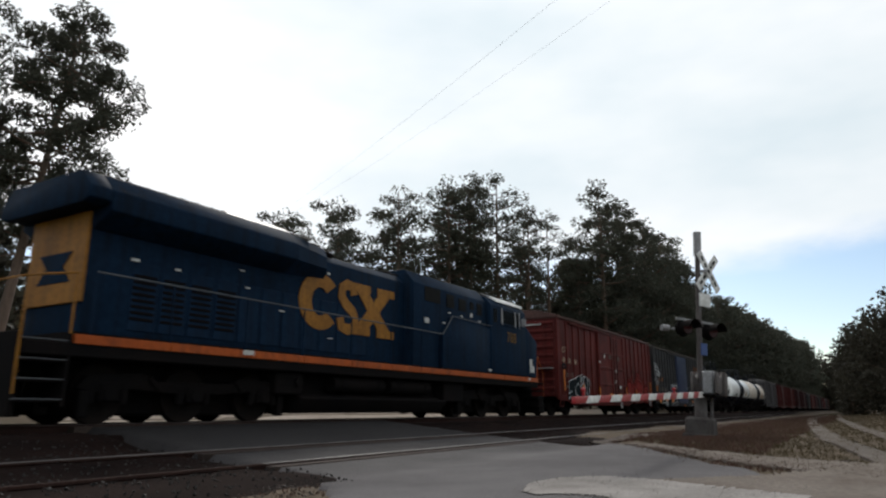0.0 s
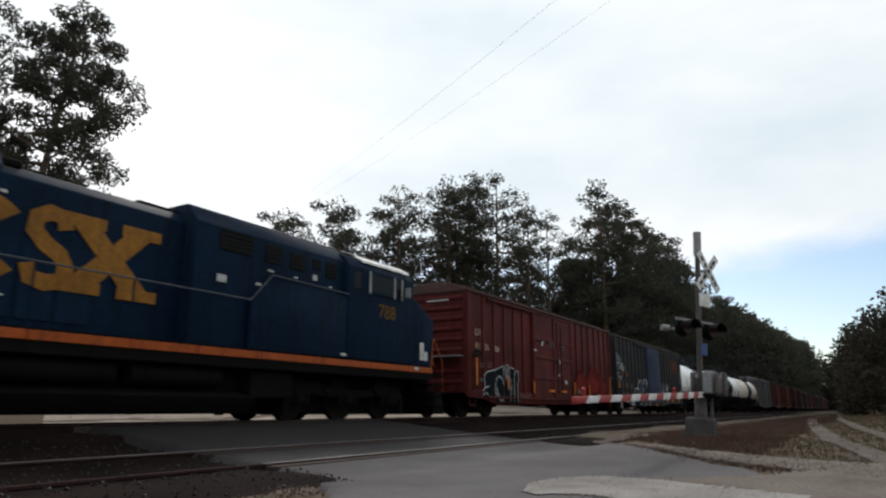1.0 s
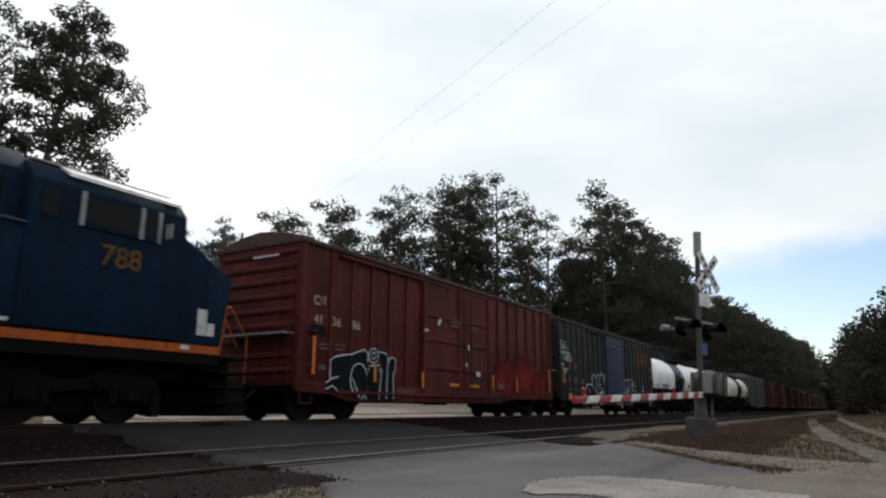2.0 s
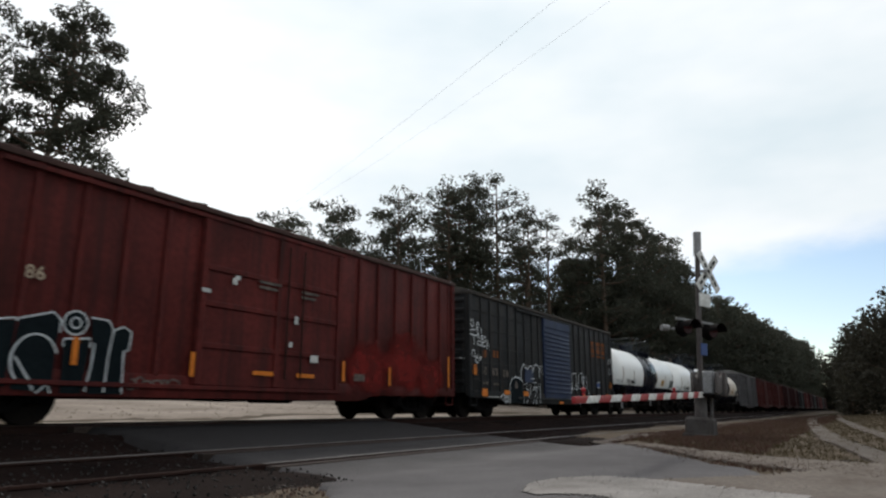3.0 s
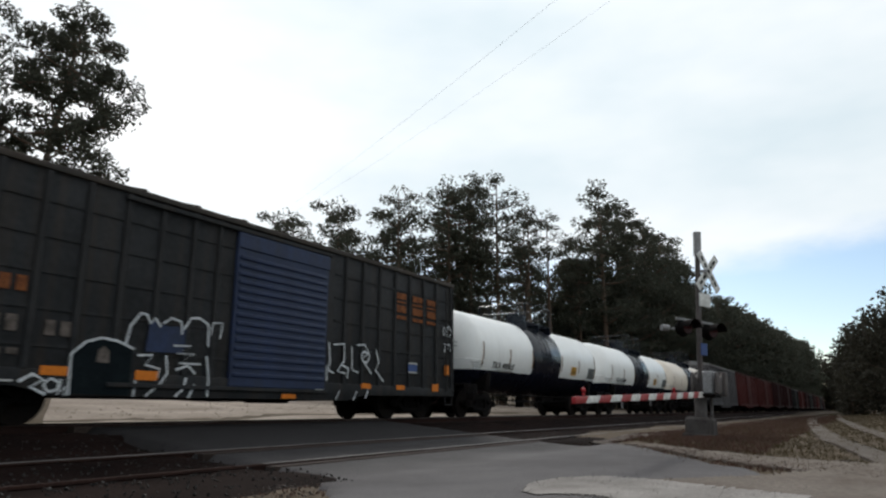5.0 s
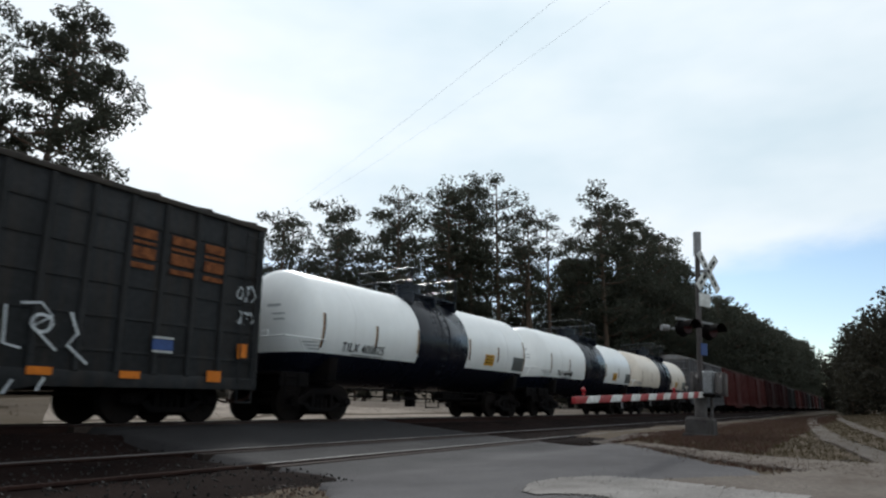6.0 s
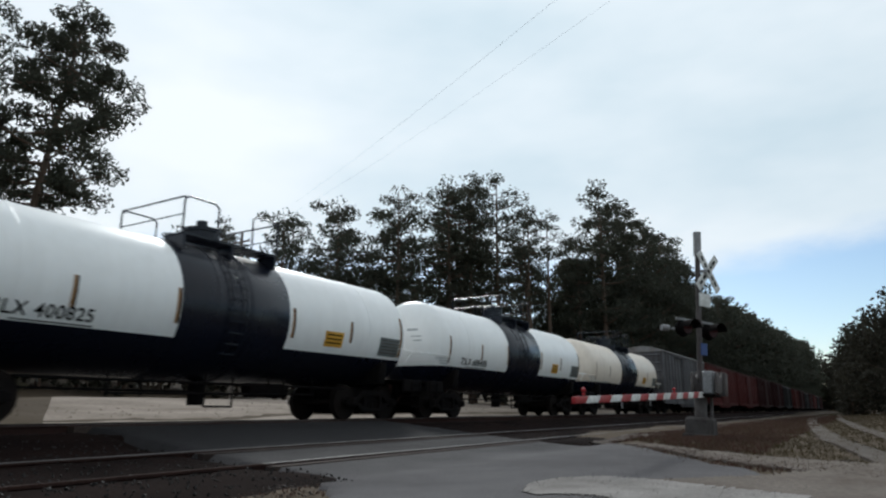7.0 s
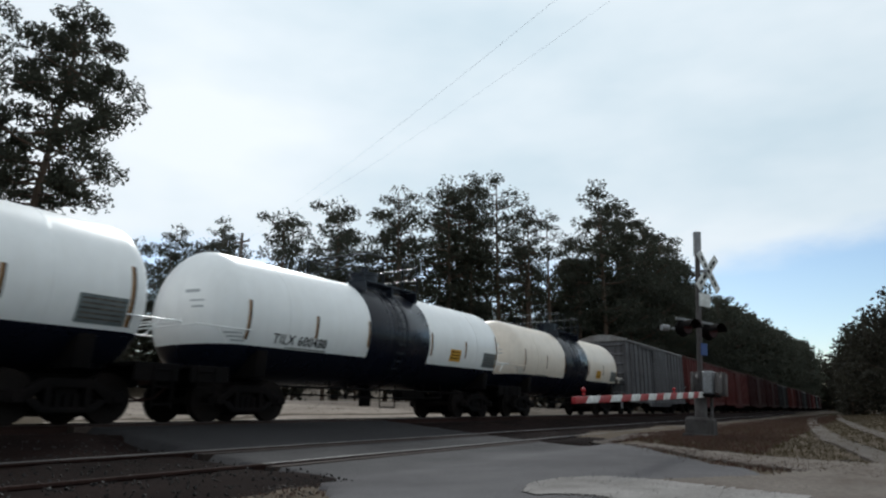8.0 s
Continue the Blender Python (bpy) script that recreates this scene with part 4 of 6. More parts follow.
def black_boxcar():
    posts = [-7.0, -6.3, -5.55, -4.8, -4.05, -3.3, -2.55, -1.9, 2.3, 3.05, 3.8, 4.55, 5.3, 6.05, 6.8]
    car = boxcar("weathered black box car with navy corrugated door and graffiti", 7.85, 4.29, DARKCAR, ROOFDARK, (-1.45, 1.55), DOORBLUE, "corrugated", posts, deep=(3.6, 4.2, 0.14))
    # inner sheet seams
    for z in (1.25, 1.85, 2.45, 3.05, 3.65):
        part("sheet_seam", bmb(-7.7, -1.5, -1.485, -1.455, z, z + 0.05), DARKCAR, car)
        part("sheet_seam", bmb(1.9, 7.7, -1.485, -1.455, z, z + 0.05), DARKCAR, car)
    yl = -1.492
    for x, z, n in ((-7.05, 2.06, 2), (-6.1, 2.1, 2)):
        character_bars(car, "reporting_mark", RUSTLET, x, z, n, yl, "faded orange stencilled mark", 0.25)
    lettering("car_number", "50", 0.40, FADED, car, -7.03, yl, 1.46, 1.15, "faded pale stencilled numerals")
    for x, z, n, hh in ((-6.17, 1.46, 2, 0.26), (-5.3, 1.44, 2, 0.25), (-6.95, 1.12, 2, 0.10), (-6.1, 1.10, 2, 0.10)):
        character_bars(car, "car_number", FADED, x, z, n, yl, "faded pale stencilled bar", hh)
    for x0, x1 in ((4.55, 5.1), (5.45, 6.0), (6.25, 6.78)):
        for z0, z1 in ((2.83, 2.93), (3.02, 3.24), (3.30, 3.36), (3.42, 3.60)):
            part("monogram", bmb(x0, x1, yl - 0.006, yl, z0, z1), RUSTLET, car, "faded orange lettering bar")
    plates(car, "reflector", REFLECT, [(-7.72, -7.44, 1.43, 1.77), (-7.05, -6.66, 0.71, 0.97), (-5.31, -4.86, 0.80, 0.95), (-3.61, -3.15, 0.78, 0.95), (0.1, 0.55, 0.5, 0.6), (3.0, 3.4, 0.80, 0.93), (4.6, 5.0, 0.80, 0.93), (6.5, 6.85, 0.80, 1.02), (7.25, 7.5, 1.3, 1.62)], -1.535, "amber reflective plate")
    plates(car, "notice", PAPER, [(5.2, 5.65, 1.30, 1.34), (5.2, 5.65, 1.56, 1.60), (1.2, 1.5, 0.72, 0.84), (-6.6, -5.7, 0.68, 0.71)], -1.535, "small white notice")
    part("notice", bmb(5.2, 5.65, -1.531, -1.526, 1.35, 1.55), SIGNBLUE, car, "small blue-grey notice")
    bm = bmesh.new()
    scrap(bm, [(-4.80, 0.52), (-3.70, 0.50), (-3.72, 1.34), (-4.0, 1.44), (-4.32, 1.46), (-4.60, 1.38), (-4.82, 1.15)], -1.532)
    part("graffiti_fill", bm, SPRAYDARK, car, "dark spray-painted arch")
    bm = bmesh.new()
    scrap(bm, [(-3.45, 1.30), (-2.62, 1.32), (-2.60, 1.86), (-3.0, 1.80), (-3.4, 1.88)], -1.532)
    part("graffiti_fill", bm, DOORBLUE, car, "dark blue spray-painted fill")
    bm = bmesh.new()
    scrap(bm, [(-4.38, 1.05), (-4.14, 1.05), (-4.16, 1.26), (-4.26, 1.34), (-4.36, 1.26)], -1.534)
    part("graffiti_fill", bm, FADED, car, "grey spray-painted patch")
    rng = random.Random(21)
    fine = [loop(-7.74, 3.18, 0.11, 0.12), [(-7.74, 3.06), (-7.70, 2.95), (-7.88, 2.93), (-7.40, 2.98), (-7.34, 2.9)], loop(-7.33, 3.14, 0.09, 0.10), [(-7.33, 3.04), (-7.36, 2.74), (-7.22, 2.7)],
            [(-7.86, 2.78), (-7.45, 2.76), (-7.30, 2.86), (-7.20, 2.66), (-7.08, 2.84), (-7.04, 2.64)], [(-7.62, 2.76), (-7.60, 2.44)], [(-7.08, 3.02), (-7.08, 2.9)],
            [(-6.98, 2.80), (-6.96, 2.56), (-6.80, 2.60), (-6.78, 2.80)], [(-6.66, 2.68), (-6.64, 2.5), (-6.56, 2.42), (-6.55, 2.62)], loop(-7.2, 2.52, 0.20, 0.07), [(-7.2, 2.45), (-6.7, 2.44), (-6.6, 2.36)],
            loop(-7.66, 2.14, 0.12, 0.12, 40, 380), [(-7.70, 2.04), (-7.40, 2.02), (-7.32, 2.16)], loop(-7.40, 1.92, 0.12, 0.09), [(-7.26, 2.0), (-7.08, 2.0)], [(-7.17, 2.07), (-7.17, 1.93)]]
    bold = [[(-4.80, 0.50), (-4.84, 1.15), (-4.62, 1.39), (-4.32, 1.48), (-4.0, 1.45), (-3.70, 1.34)], [(-3.87, 1.39), (-3.80, 1.75), (-3.62, 1.99), (-3.48, 1.98), (-3.40, 1.82), (-3.30, 1.92), (-3.18, 1.80)],
            [(-3.1, 1.86), (-2.95, 1.97), (-2.72, 1.93), (-2.70, 1.70)], [(-2.65, 1.80), (-2.50, 2.02), (-2.30, 2.05), (-2.08, 1.95), (-2.05, 1.50)], [(-1.98, 1.75), (-1.95, 1.98), (-1.72, 2.02), (-1.74, 1.7)],
            [(-3.58, 1.22), (-3.30, 1.25), (-3.42, 1.05), (-3.12, 1.0), (-3.16, 0.8)], [(-3.0, 1.25), (-2.95, 0.92), (-3.1, 0.7), (-3.35, 0.50)], [(-2.85, 1.45), (-2.45, 1.48), (-2.75, 1.30), (-2.35, 1.32), (-2.70, 1.12), (-2.2, 1.14)],
            [(-2.75, 1.0), (-2.5, 1.1), (-2.3, 0.95)], [(-2.5, 0.85), (-2.55, 0.65), (-2.72, 0.50)], [(-2.05, 1.3), (-1.98, 0.9), (-1.97, 0.52)], [(-3.58, 0.95), (-3.62, 0.5)], [(-2.3, 0.72), (-2.42, 0.5)],
            [(-5.60, 0.70), (-5.42, 0.80), (-5.24, 0.72), (-5.42, 0.60), (-5.20, 0.50)], loop(-5.10, 0.64, 0.12, 0.10), [(-4.95, 0.74), (-4.98, 0.50), (-4.84, 0.62), (-4.86, 0.48)],
            [(1.66, 1.9), (1.72, 1.45), (1.66, 1.2), (1.86, 1.15)], [(1.85, 1.85), (2.25, 1.9), (2.28, 1.5), (2.0, 1.2), (2.3, 1.15)], [(2.2, 1.35), (2.45, 1.3), (2.4, 1.05)], [(2.55, 1.85), (2.6, 1.25), (2.85, 1.2)], [(2.8, 1.9), (3.1, 1.95), (3.3, 1.75), (3.0, 1.55), (3.4, 1.2)],
            loop(3.15, 1.62, 0.16, 0.14), [(3.6, 1.85), (3.75, 1.5), (3.6, 1.3), (3.95, 1.02)], [(1.6, 1.3), (1.62, 0.95)], [(2.1, 0.7), (2.0, 0.5)], [(2.8, 0.7), (2.7, 0.5)], [(3.3, 0.75), (3.2, 0.55)]]
    for lines, wide in ((fine, 0.042), (bold, 0.046)):
        for st in lines:
            bm = bmesh.new()
            ribbon(bm, [(a + rng.uniform(-0.012, 0.012), b + rng.uniform(-0.012, 0.012)) for a, b in st], wide * rng.uniform(0.8, 1.15), -1.537)
            part("graffiti_stroke", bm, SPRAY, car, "white spray-painted stroke")
    for x0, z0, ww, hh in ((7.15, 2.5, 0.45, 0.5), (7.15, 2.0, 0.45, 0.3)):
        for st in scrawl(rng, x0, z0, ww, hh, 3):
            bm = bmesh.new()
            ribbon(bm, st, 0.032, -1.537)
            part("graffiti_stroke", bm, SPRAY, car, "white spray-painted stroke")
    return car


def tank_head(x, out, R, depth=0.75, n=9):
    """Stations of a domed end."""
    return [(x + out * depth * math.sin(math.pi / 2 * k / n), max(0.02, R * math.cos(math.pi / 2 * k / n))) for k in range(n + 1)]


def tank_car(label, paint, mark):
    car = thing("tank_car", label, "tank car")
    R, zc, LL, LR = 1.49, 2.36, 5.92, 6.10      # radius, height of the axis, where the heads begin
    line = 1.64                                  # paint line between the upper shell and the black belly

    def shell(name, stations, material, lab, keep=0):
        bm = bmesh.new()
        turned(bm, stations, 56)
        bmesh.ops.translate(bm, vec=(0, 0, zc), verts=bm.verts[:])
        if keep:
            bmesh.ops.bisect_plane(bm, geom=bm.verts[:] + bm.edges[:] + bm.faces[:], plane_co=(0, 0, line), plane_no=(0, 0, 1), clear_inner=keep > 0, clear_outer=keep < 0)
        return part(name, bm, material, car, lab)
    body = tank_head(-LL, -1, R, 0.78)[::-1] + tank_head(LR, 1, R, 0.78)
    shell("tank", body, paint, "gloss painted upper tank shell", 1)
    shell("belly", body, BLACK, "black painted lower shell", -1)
    shell("centre_band", [(-1.5, R + 0.006), (-1.49, R + 0.012), (1.49, R + 0.012), (1.5, R + 0.006)], BLACK, "black painted centre band")
    for x in (-4.6, 4.6):
        shell("weld_seam", [(x - 0.012, R + 0.003), (x, R + 0.008), (x + 0.012, R + 0.003)], paint, "", 1)
    for x in (-0.55, 0.35):
        shell("band_strap", [(x - 0.05, R + 0.014), (x - 0.04, R + 0.028), (x + 0.04, R + 0.028), (x + 0.05, R + 0.014)], BLACK, "")
    # stub sills, bolsters, saddles
    for s in (-1, 1):
        bm = bmesh.new()
        x0, x1 = sorted((s * 4.2, s * 7.2))
        box(bm, x0, x1, -0.28, 0.28, 0.70, 1.10, 0.02)
        xb = s * 5.35
        prism(bm, [(-1.35, 0.95), (1.35, 0.95), (1.42, 1.55), (1.05, 1.35), (0.6, 1.08), (-0.6, 1.08), (-1.05, 1.35), (-1.42, 1.55)], xb - 0.16, xb + 0.16, 0.015)
        x0, x1 = sorted((s * 6.3, s * 7.25))
        box(bm, x0, x1, -1.42, 1.42, 1.05, 1.12, 0.01)
        box(bm, x0, x1, -1.45, -1.38, 0.78, 1.12, 0.01)
        part("stub_sill", bm, UNDER, car)
        bm = bmesh.new()
        x0, x1 = s * 6.35, s * 7.2
        xi, zr = s * (5.75 if s < 0 else 6.0), 1.95
        pipe(bm, [(xi, -1.46, zr), (x1, -1.46, zr), (x1, 1.46, zr), (xi, 1.46, zr)], 0.016)
        pipe(bm, [(s * 6.72, -1.46, zr), (s * 6.45, -1.40, 1.62)], 0.016)
        pipe(bm, [(x1, -0.9, zr), (x1, -0.9, zr + 0.14), (x1, 0.9, zr + 0.14), (x1, 0.9, zr)], 0.014)
        part("end_handrail", bm, paint, car, "white painted handrail")
        ladder(car, s * 6.9, -1.47, 0.35, 1.0, UNDER, n=3)
    # brake rigging and outlet under the belly
    bm = bmesh.new()
    pipe(bm, [(-4.2, -0.95, 0.80), (4.2, -0.95, 0.80)], 0.03)
    pipe(bm, [(-2.6, -1.05, 0.55), (2.9, -1.05, 0.62)], 0.022)
    pipe(bm, [(-4.0, -0.7, 0.62), (-0.4, -0.7, 0.62)], 0.022)
    rod(bm, (0.2, 0, 0.35), (0.2, 0, 0.95), 0.18, 14)
    rod(bm, (1.2, -0.5, 0.7), (2.4, -0.5, 0.7), 0.17, 14)
    for x in (-2.6, -1.9, -0.4, 1.4, 1.9, 2.9):
        rod(bm, (x, -1.0, 0.30 if x in (-0.4,) else 0.5), (x, -1.0, 1.02), 0.02, 6)
    pipe(bm, [(-0.4, -1.0, 0.32), (0.35, -1.0, 0.32), (0.35, -1.0, 0.95)], 0.022)
    part("brake_rigging", bm, UNDER, car)
    # dome, platform and railing on top of the band
    bm = bmesh.new()
    rod(bm, (0, 0, zc + R - 0.1), (0, 0, zc + R + 0.40), 0.42, 20)
    rod(bm, (0, 0, zc + R + 0.40), (0, 0, zc + R + 0.48), 0.46, 20)
    rod(bm, (-0.1, -0.1, zc + R + 0.48), (-0.1, -0.1, zc + R + 0.66), 0.13, 12)
    rod(bm, (0.95, 0.0, zc + R - 0.1), (0.95, 0, zc + R + 0.22), 0.22, 14)
    part("dome", bm, BLACK, car, "black bolted manway dome")
    slat = mesh_of(bmb(-1.35, 1.35, -0.035, 0.035, -0.02, 0.02), "platform_slat", BLACK)
    leg = mesh_of(bmb(-0.03, 0.03, -0.3, 0.3, -0.34, -0.02), "platform_bracket", BLACK)
    for s in (-1, 1):
        for k in range(5):
            placed("platform_slat", slat, car, 0, s * (0.55 + 0.12 * k), zc + R)
        for x in (-1.3, 0, 1.3):
            placed("platform_bracket", leg, car, x, s * 0.8, zc + R)
    for x0, x1 in ((-1.35, -0.45), (0.55, 1.35)):
        for s in (-1, 1):
            y = s * 1.08
            z = zc + R
            bm = bmesh.new()
            pipe(bm, [(x0, y, z), (x0, y, z + 0.72), (x0 + 0.1, y, z + 0.8), (x1 - 0.1, y, z + 0.8), (x1, y, z + 0.72), (x1, y, z)], 0.022)
            xo = x0 if x0 < 0 else x1
            if s < 0:
                pipe(bm, [(xo, -1.08, z + 0.78), (xo, 1.08, z + 0.78)], 0.022)
                pipe(bm, [(xo, -1.08, z + 0.4), (xo, 1.08, z + 0.4)], 0.016)
            part("top_railing", bm, BLACK, car, "black tubular railing")
    for s in (-0.2, 0.2):
        bm = bmesh.new()
        pipe(bm, [(s - 0.1, -(R + 0.09) * math.cos(a * 0.157 - 0.7), zc + (R + 0.09) * math.sin(a * 0.157 - 0.7)) for a in range(12)], 0.016)
        climb = part("ladder_stringer", bm, BLACK, car, "black curved ladder side")
    for k in range(11):
        a = k * 0.157 - 0.65
        bm = bmesh.new()
        rod(bm, (-0.3, -(R + 0.09) * math.cos(a), zc + (R + 0.09) * math.sin(a)), (0.1, -(R + 0.09) * math.cos(a), zc + (R + 0.09) * math.sin(a)), 0.014, 6)
        part("ladder_rung", bm, BLACK, climb)

    def wrap(name, x0, x1, z0, z1, material, lab, lift=0.008):
        bm = bmesh.new()
        n = 6
        vs = []
        for k in range(n + 1):
            z = z0 + (z1 - z0) * k / n - zc
            y = -math.sqrt(max(0.0, (R + lift) ** 2 - z * z))
            vs.append((bm.verts.new((x0, y, zc + z)), bm.verts.new((x1, y, zc + z))))
        for a, b in zip(vs, vs[1:]):
            bm.faces.new((a[0], a[1], b[1], b[0]))
        bmesh.ops.recalc_face_normals(bm, faces=bm.faces[:])
        return part(name, bm, material, car, lab)
    for x, z0, z1 in ((-5.92, 1.75, 2.62), (-3.72, 1.95, 2.5), (-1.62, 1.9, 2.6), (1.6, 1.9, 2.6), (3.75, 1.95, 2.5), (6.03, 1.72, 2.85)):
        wrap("reflector", x, x + 0.06, z0, z1, DULLAMBER, "faded amber reflective strip")
        wrap("reflector_border", x + 0.06, x + 0.10, z0, z1, SIGNBLACK, "dark strip")
    wrap("hazard_placard", 2.8, 3.5, 1.80, 2.18, PLACARDYELLOW, "yellow hazard placard")
    for z in (1.88, 1.98, 2.08):
        wrap("placard_line", 2.86, 3.44, z, z + 0.035, SIGNBLACK, "dark printed line", 0.012)
    wrap("data_panel", 5.08, 6.01, 1.72, 2.22, PLACARD, "grey data panel")
    for k in range(5):
        wrap("data_line", 5.14, 5.95, 1.79 + 0.085 * k, 1.82 + 0.085 * k, FADED, "pale printed line", 0.012)
    wrap("small_print", -4.6, -3.2, 1.66, 1.68, SIGNBLACK, "fine dark stencil lines")
    if mark:
        ob = lettering("reporting_mark", mark, 0.31, SIGNBLACK, car, -5.06, 0, 0, 1.12, "black stencilled letters")
        for v in ob.data.vertices:
            z = 1.74 + v.co.z - zc
            v.co.y += -math.sqrt((R + 0.010) ** 2 - z * z)
            v.co.z = zc + z
    # stencil lines on the domed end
    for y0, y1, z, h in ((-0.66, -0.28, 2.76, 0.07), (-0.80, -0.45, 2.56, 0.035), (-0.80, -0.52, 2.42, 0.04), (-1.40, -1.18, 1.86, 0.03), (-1.42, -1.22, 1.78, 0.03), (-1.40, -1.25, 1.70, 0.03)):
        bm = bmesh.new()
        vs = []
        for k in range(7):
            y = y0 + (y1 - y0) * k / 6
            col = []
            for zz in (z, z + h):
                r = math.hypot(y, zz - zc) / R
                col.append(bm.verts.new((-LL - 0.78 * math.sin(math.acos(min(1, r))) - 0.006, y, zz)))
            vs.append(col)
        for a, b in zip(vs, vs[1:]):
            bm.faces.new((a[0], a[1], b[1], b[0]))
        part("end_stencil", bm, PRINT, car, "small grey stencil line")
    couplers(car, 7.05)
    add_truck(car, -5.35)
    add_truck(car, 5.35)
    return car


def locomotive():
    """Six-axle diesel locomotive, long hood to -x, cab to +x; its middle stood at x = 15.7."""
    car = thing("locomotive", "dark blue diesel locomotive with yellow markings and orange sill stripe", "locomotive")
    # platform
    bm = bmesh.new()
    box(bm, -10.0, 10.3, -1.50, 1.50, 1.12, 1.36, 0.02)
    box(bm, -10.0, 10.2, -0.6, 0.6, 0.85, 1.12, 0.02)
    part("platform", bm, UNDER, car)
    xs = [-9.2, -7.3, -5.4, -3.6, -1.8, 0.0, 1.5, 3.2, 5.2, 7.2, 9.0, 10.3]
    for a, b in zip(xs, xs[1:]):
        part("sill_stripe", bmb(a + 0.008, b - 0.008, -1.53, -1.45, 1.34, 1.50, bevel=0.006), ORANGE, car, "orange painted sill panel")
    part("sill_stripe", bmb(-9.2, 10.3, 1.45, 1.53, 1.34, 1.56), ORANGE, car, "orange painted sill panel")
    part("walkway", bmb(-9.2, 10.25, -1.44, 1.44, 1.36, 1.55), UNDER, car)
    # long hood
    bm = bmesh.new()
    prism(bm, [(-0.93, 1.55), (0.93, 1.55), (0.95, 4.10), (0.72, 4.33), (-0.72, 4.33), (-0.95, 4.10)], -8.8, 1.5, 0.03)
    hood = part("hood", bm, BLUE, car, "dark blue engine hood")
    # radiator wings
    bm = bmesh.new()
    prism(bm, [(-0.94, 3.50), (0.94, 3.50), (1.50, 3.78), (1.50, 4.16), (1.18, 4.50), (-1.18, 4.50), (-1.50, 4.16), (-1.50, 3.78)], -8.80, -3.9, 0.03)
    prism(bm, [(-1.30, 3.86), (1.30, 3.86), (1.50, 3.94), (1.50, 4.16), (1.18, 4.50), (-1.18, 4.50), (-1.50, 4.16), (-1.50, 3.94)], -9.25, -8.80, 0.03)
    va = [bm.verts.new((-3.9, y, z)) for y, z in ((-0.94, 3.50), (0.94, 3.50), (1.48, 3.78), (1.48, 4.16), (1.16, 4.49), (-1.16, 4.49), (-1.48, 4.16), (-1.48, 3.78))]
    vb = [bm.verts.new((-2.3, y, z)) for y, z in ((-0.94, 3.60), (0.94, 3.60), (0.98, 3.90), (0.98, 4.20), (0.85, 4.45), (-0.85, 4.45), (-0.98, 4.20), (-0.98, 3.90))]
    for i in range(8):
        bm.faces.new((va[i], vb[i], vb[(i + 1) % 8], va[(i + 1) % 8]))
    bm.faces.new(vb)
    bmesh.ops.recalc_face_normals(bm, faces=bm.faces[:])
    rad = part("radiator", bm, BLUE, car, "overhanging radiator housing")
    part("radiator_grille", bmb(-8.8, -3.0, -1.05, 1.05, 4.50, 4.56, bevel=0.01), ROOF, rad, "pale galvanised roof grille")
    for k in range(14):
        x = -8.6 + 0.4 * k
        part("grille_bar", bmb(x, x + 0.06, -1.0, 1.0, 4.56, 4.59), GALV, rad)
    # yellow hood end
    bm = bmesh.new()
    box(bm, -8.86, -8.80, -0.94, 0.94, 2.15, 3.85, 0.01)
    end = part("hood_end", bm, YELLOW, car, "yellow painted hood end")
    bm = bmesh.new()
    slabpts = [(-0.55, 2.55), (0.55, 2.55), (0.28, 2.85), (0.55, 3.12), (-0.55, 3.12), (-0.28, 2.85)]
    prism(bm, slabpts, -8.875, -8.86)
    part("end_emblem", bm, BLUE, end, "dark blue emblem shape")
    # hood doors and latches
    dm = mesh_of(bmb(-0.30, 0.30, -0.955, -0.93, 1.72, 3.05, bevel=0.012), "hood_door", BLUE)
    for k in range(11):
        placed("hood_door", dm, hood, -7.6 + 0.68 * k)
    sm = mesh_of(bmb(-0.26, 0.26, -0.965, -0.945, -0.03, 0.03, bevel=0.008), "louvre", UNDER)
    for k in range(4):
        for j in range(8):
            placed("louvre", sm, hood, -7.6 + 0.68 * k, 0, 1.95 + 0.12 * j)
    # low middle roof with stack and boxes
    bm = bmesh.new()
    box(bm, -2.35, -1.9, -0.85, 0.85, 4.28, 4.42, 0.03)
    part("roof_hatch", bm, UNDER, hood)
    bm = bmesh.new()
    rod(bm, (-1.2, 0, 4.28), (-1.2, 0, 4.52), 0.28, 16)
    part("exhaust_stack", bm, UNDER, hood)
    bm = bmesh.new()
    rod(bm, (0.2, -0.3, 4.28), (0.2, -0.3, 4.38), 0.2, 12)
    part("roof_vent", bm, UNDER, hood)
    bm = bmesh.new()
    box(bm, 0.4, 1.4, -0.7, 0.7, 4.28, 4.40, 0.03)
    part("roof_box", bm, UNDER, hood)
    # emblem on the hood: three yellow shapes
    y0, y1 = -0.975, -0.955
    bm = bmesh.new()
    arc = [(math.cos(a), math.sin(a)) for a in [radians(42 + 276 * k / 18) for k in range(19)]]
    cx, cz, rx, rz = -2.50, 3.00, 0.80, 0.74
    slab(bm, [(cx + rx * a, cz + rz * b) for a, b in arc] + [(cx + rx * 0.42 * a, cz + rz * 0.50 * b) for a, b in arc[::-1]], y0, y1)
    part("emblem_arc", bm, YELLOW, hood, "yellow open ring shape")
    bm = bmesh.new()
    # a double bend in one thick stroke, squared off at its ends
    bend = [(-1.10, 3.36), (-1.16, 3.58), (-1.40, 3.62), (-1.62, 3.50), (-1.64, 3.26), (-1.44, 3.06), (-1.16, 2.90), (-1.02, 2.68), (-1.10, 2.44), (-1.36, 2.38), (-1.62, 2.44), (-1.68, 2.68)]
    path = [Vector(p) for p in bend]
    near, off = [], []
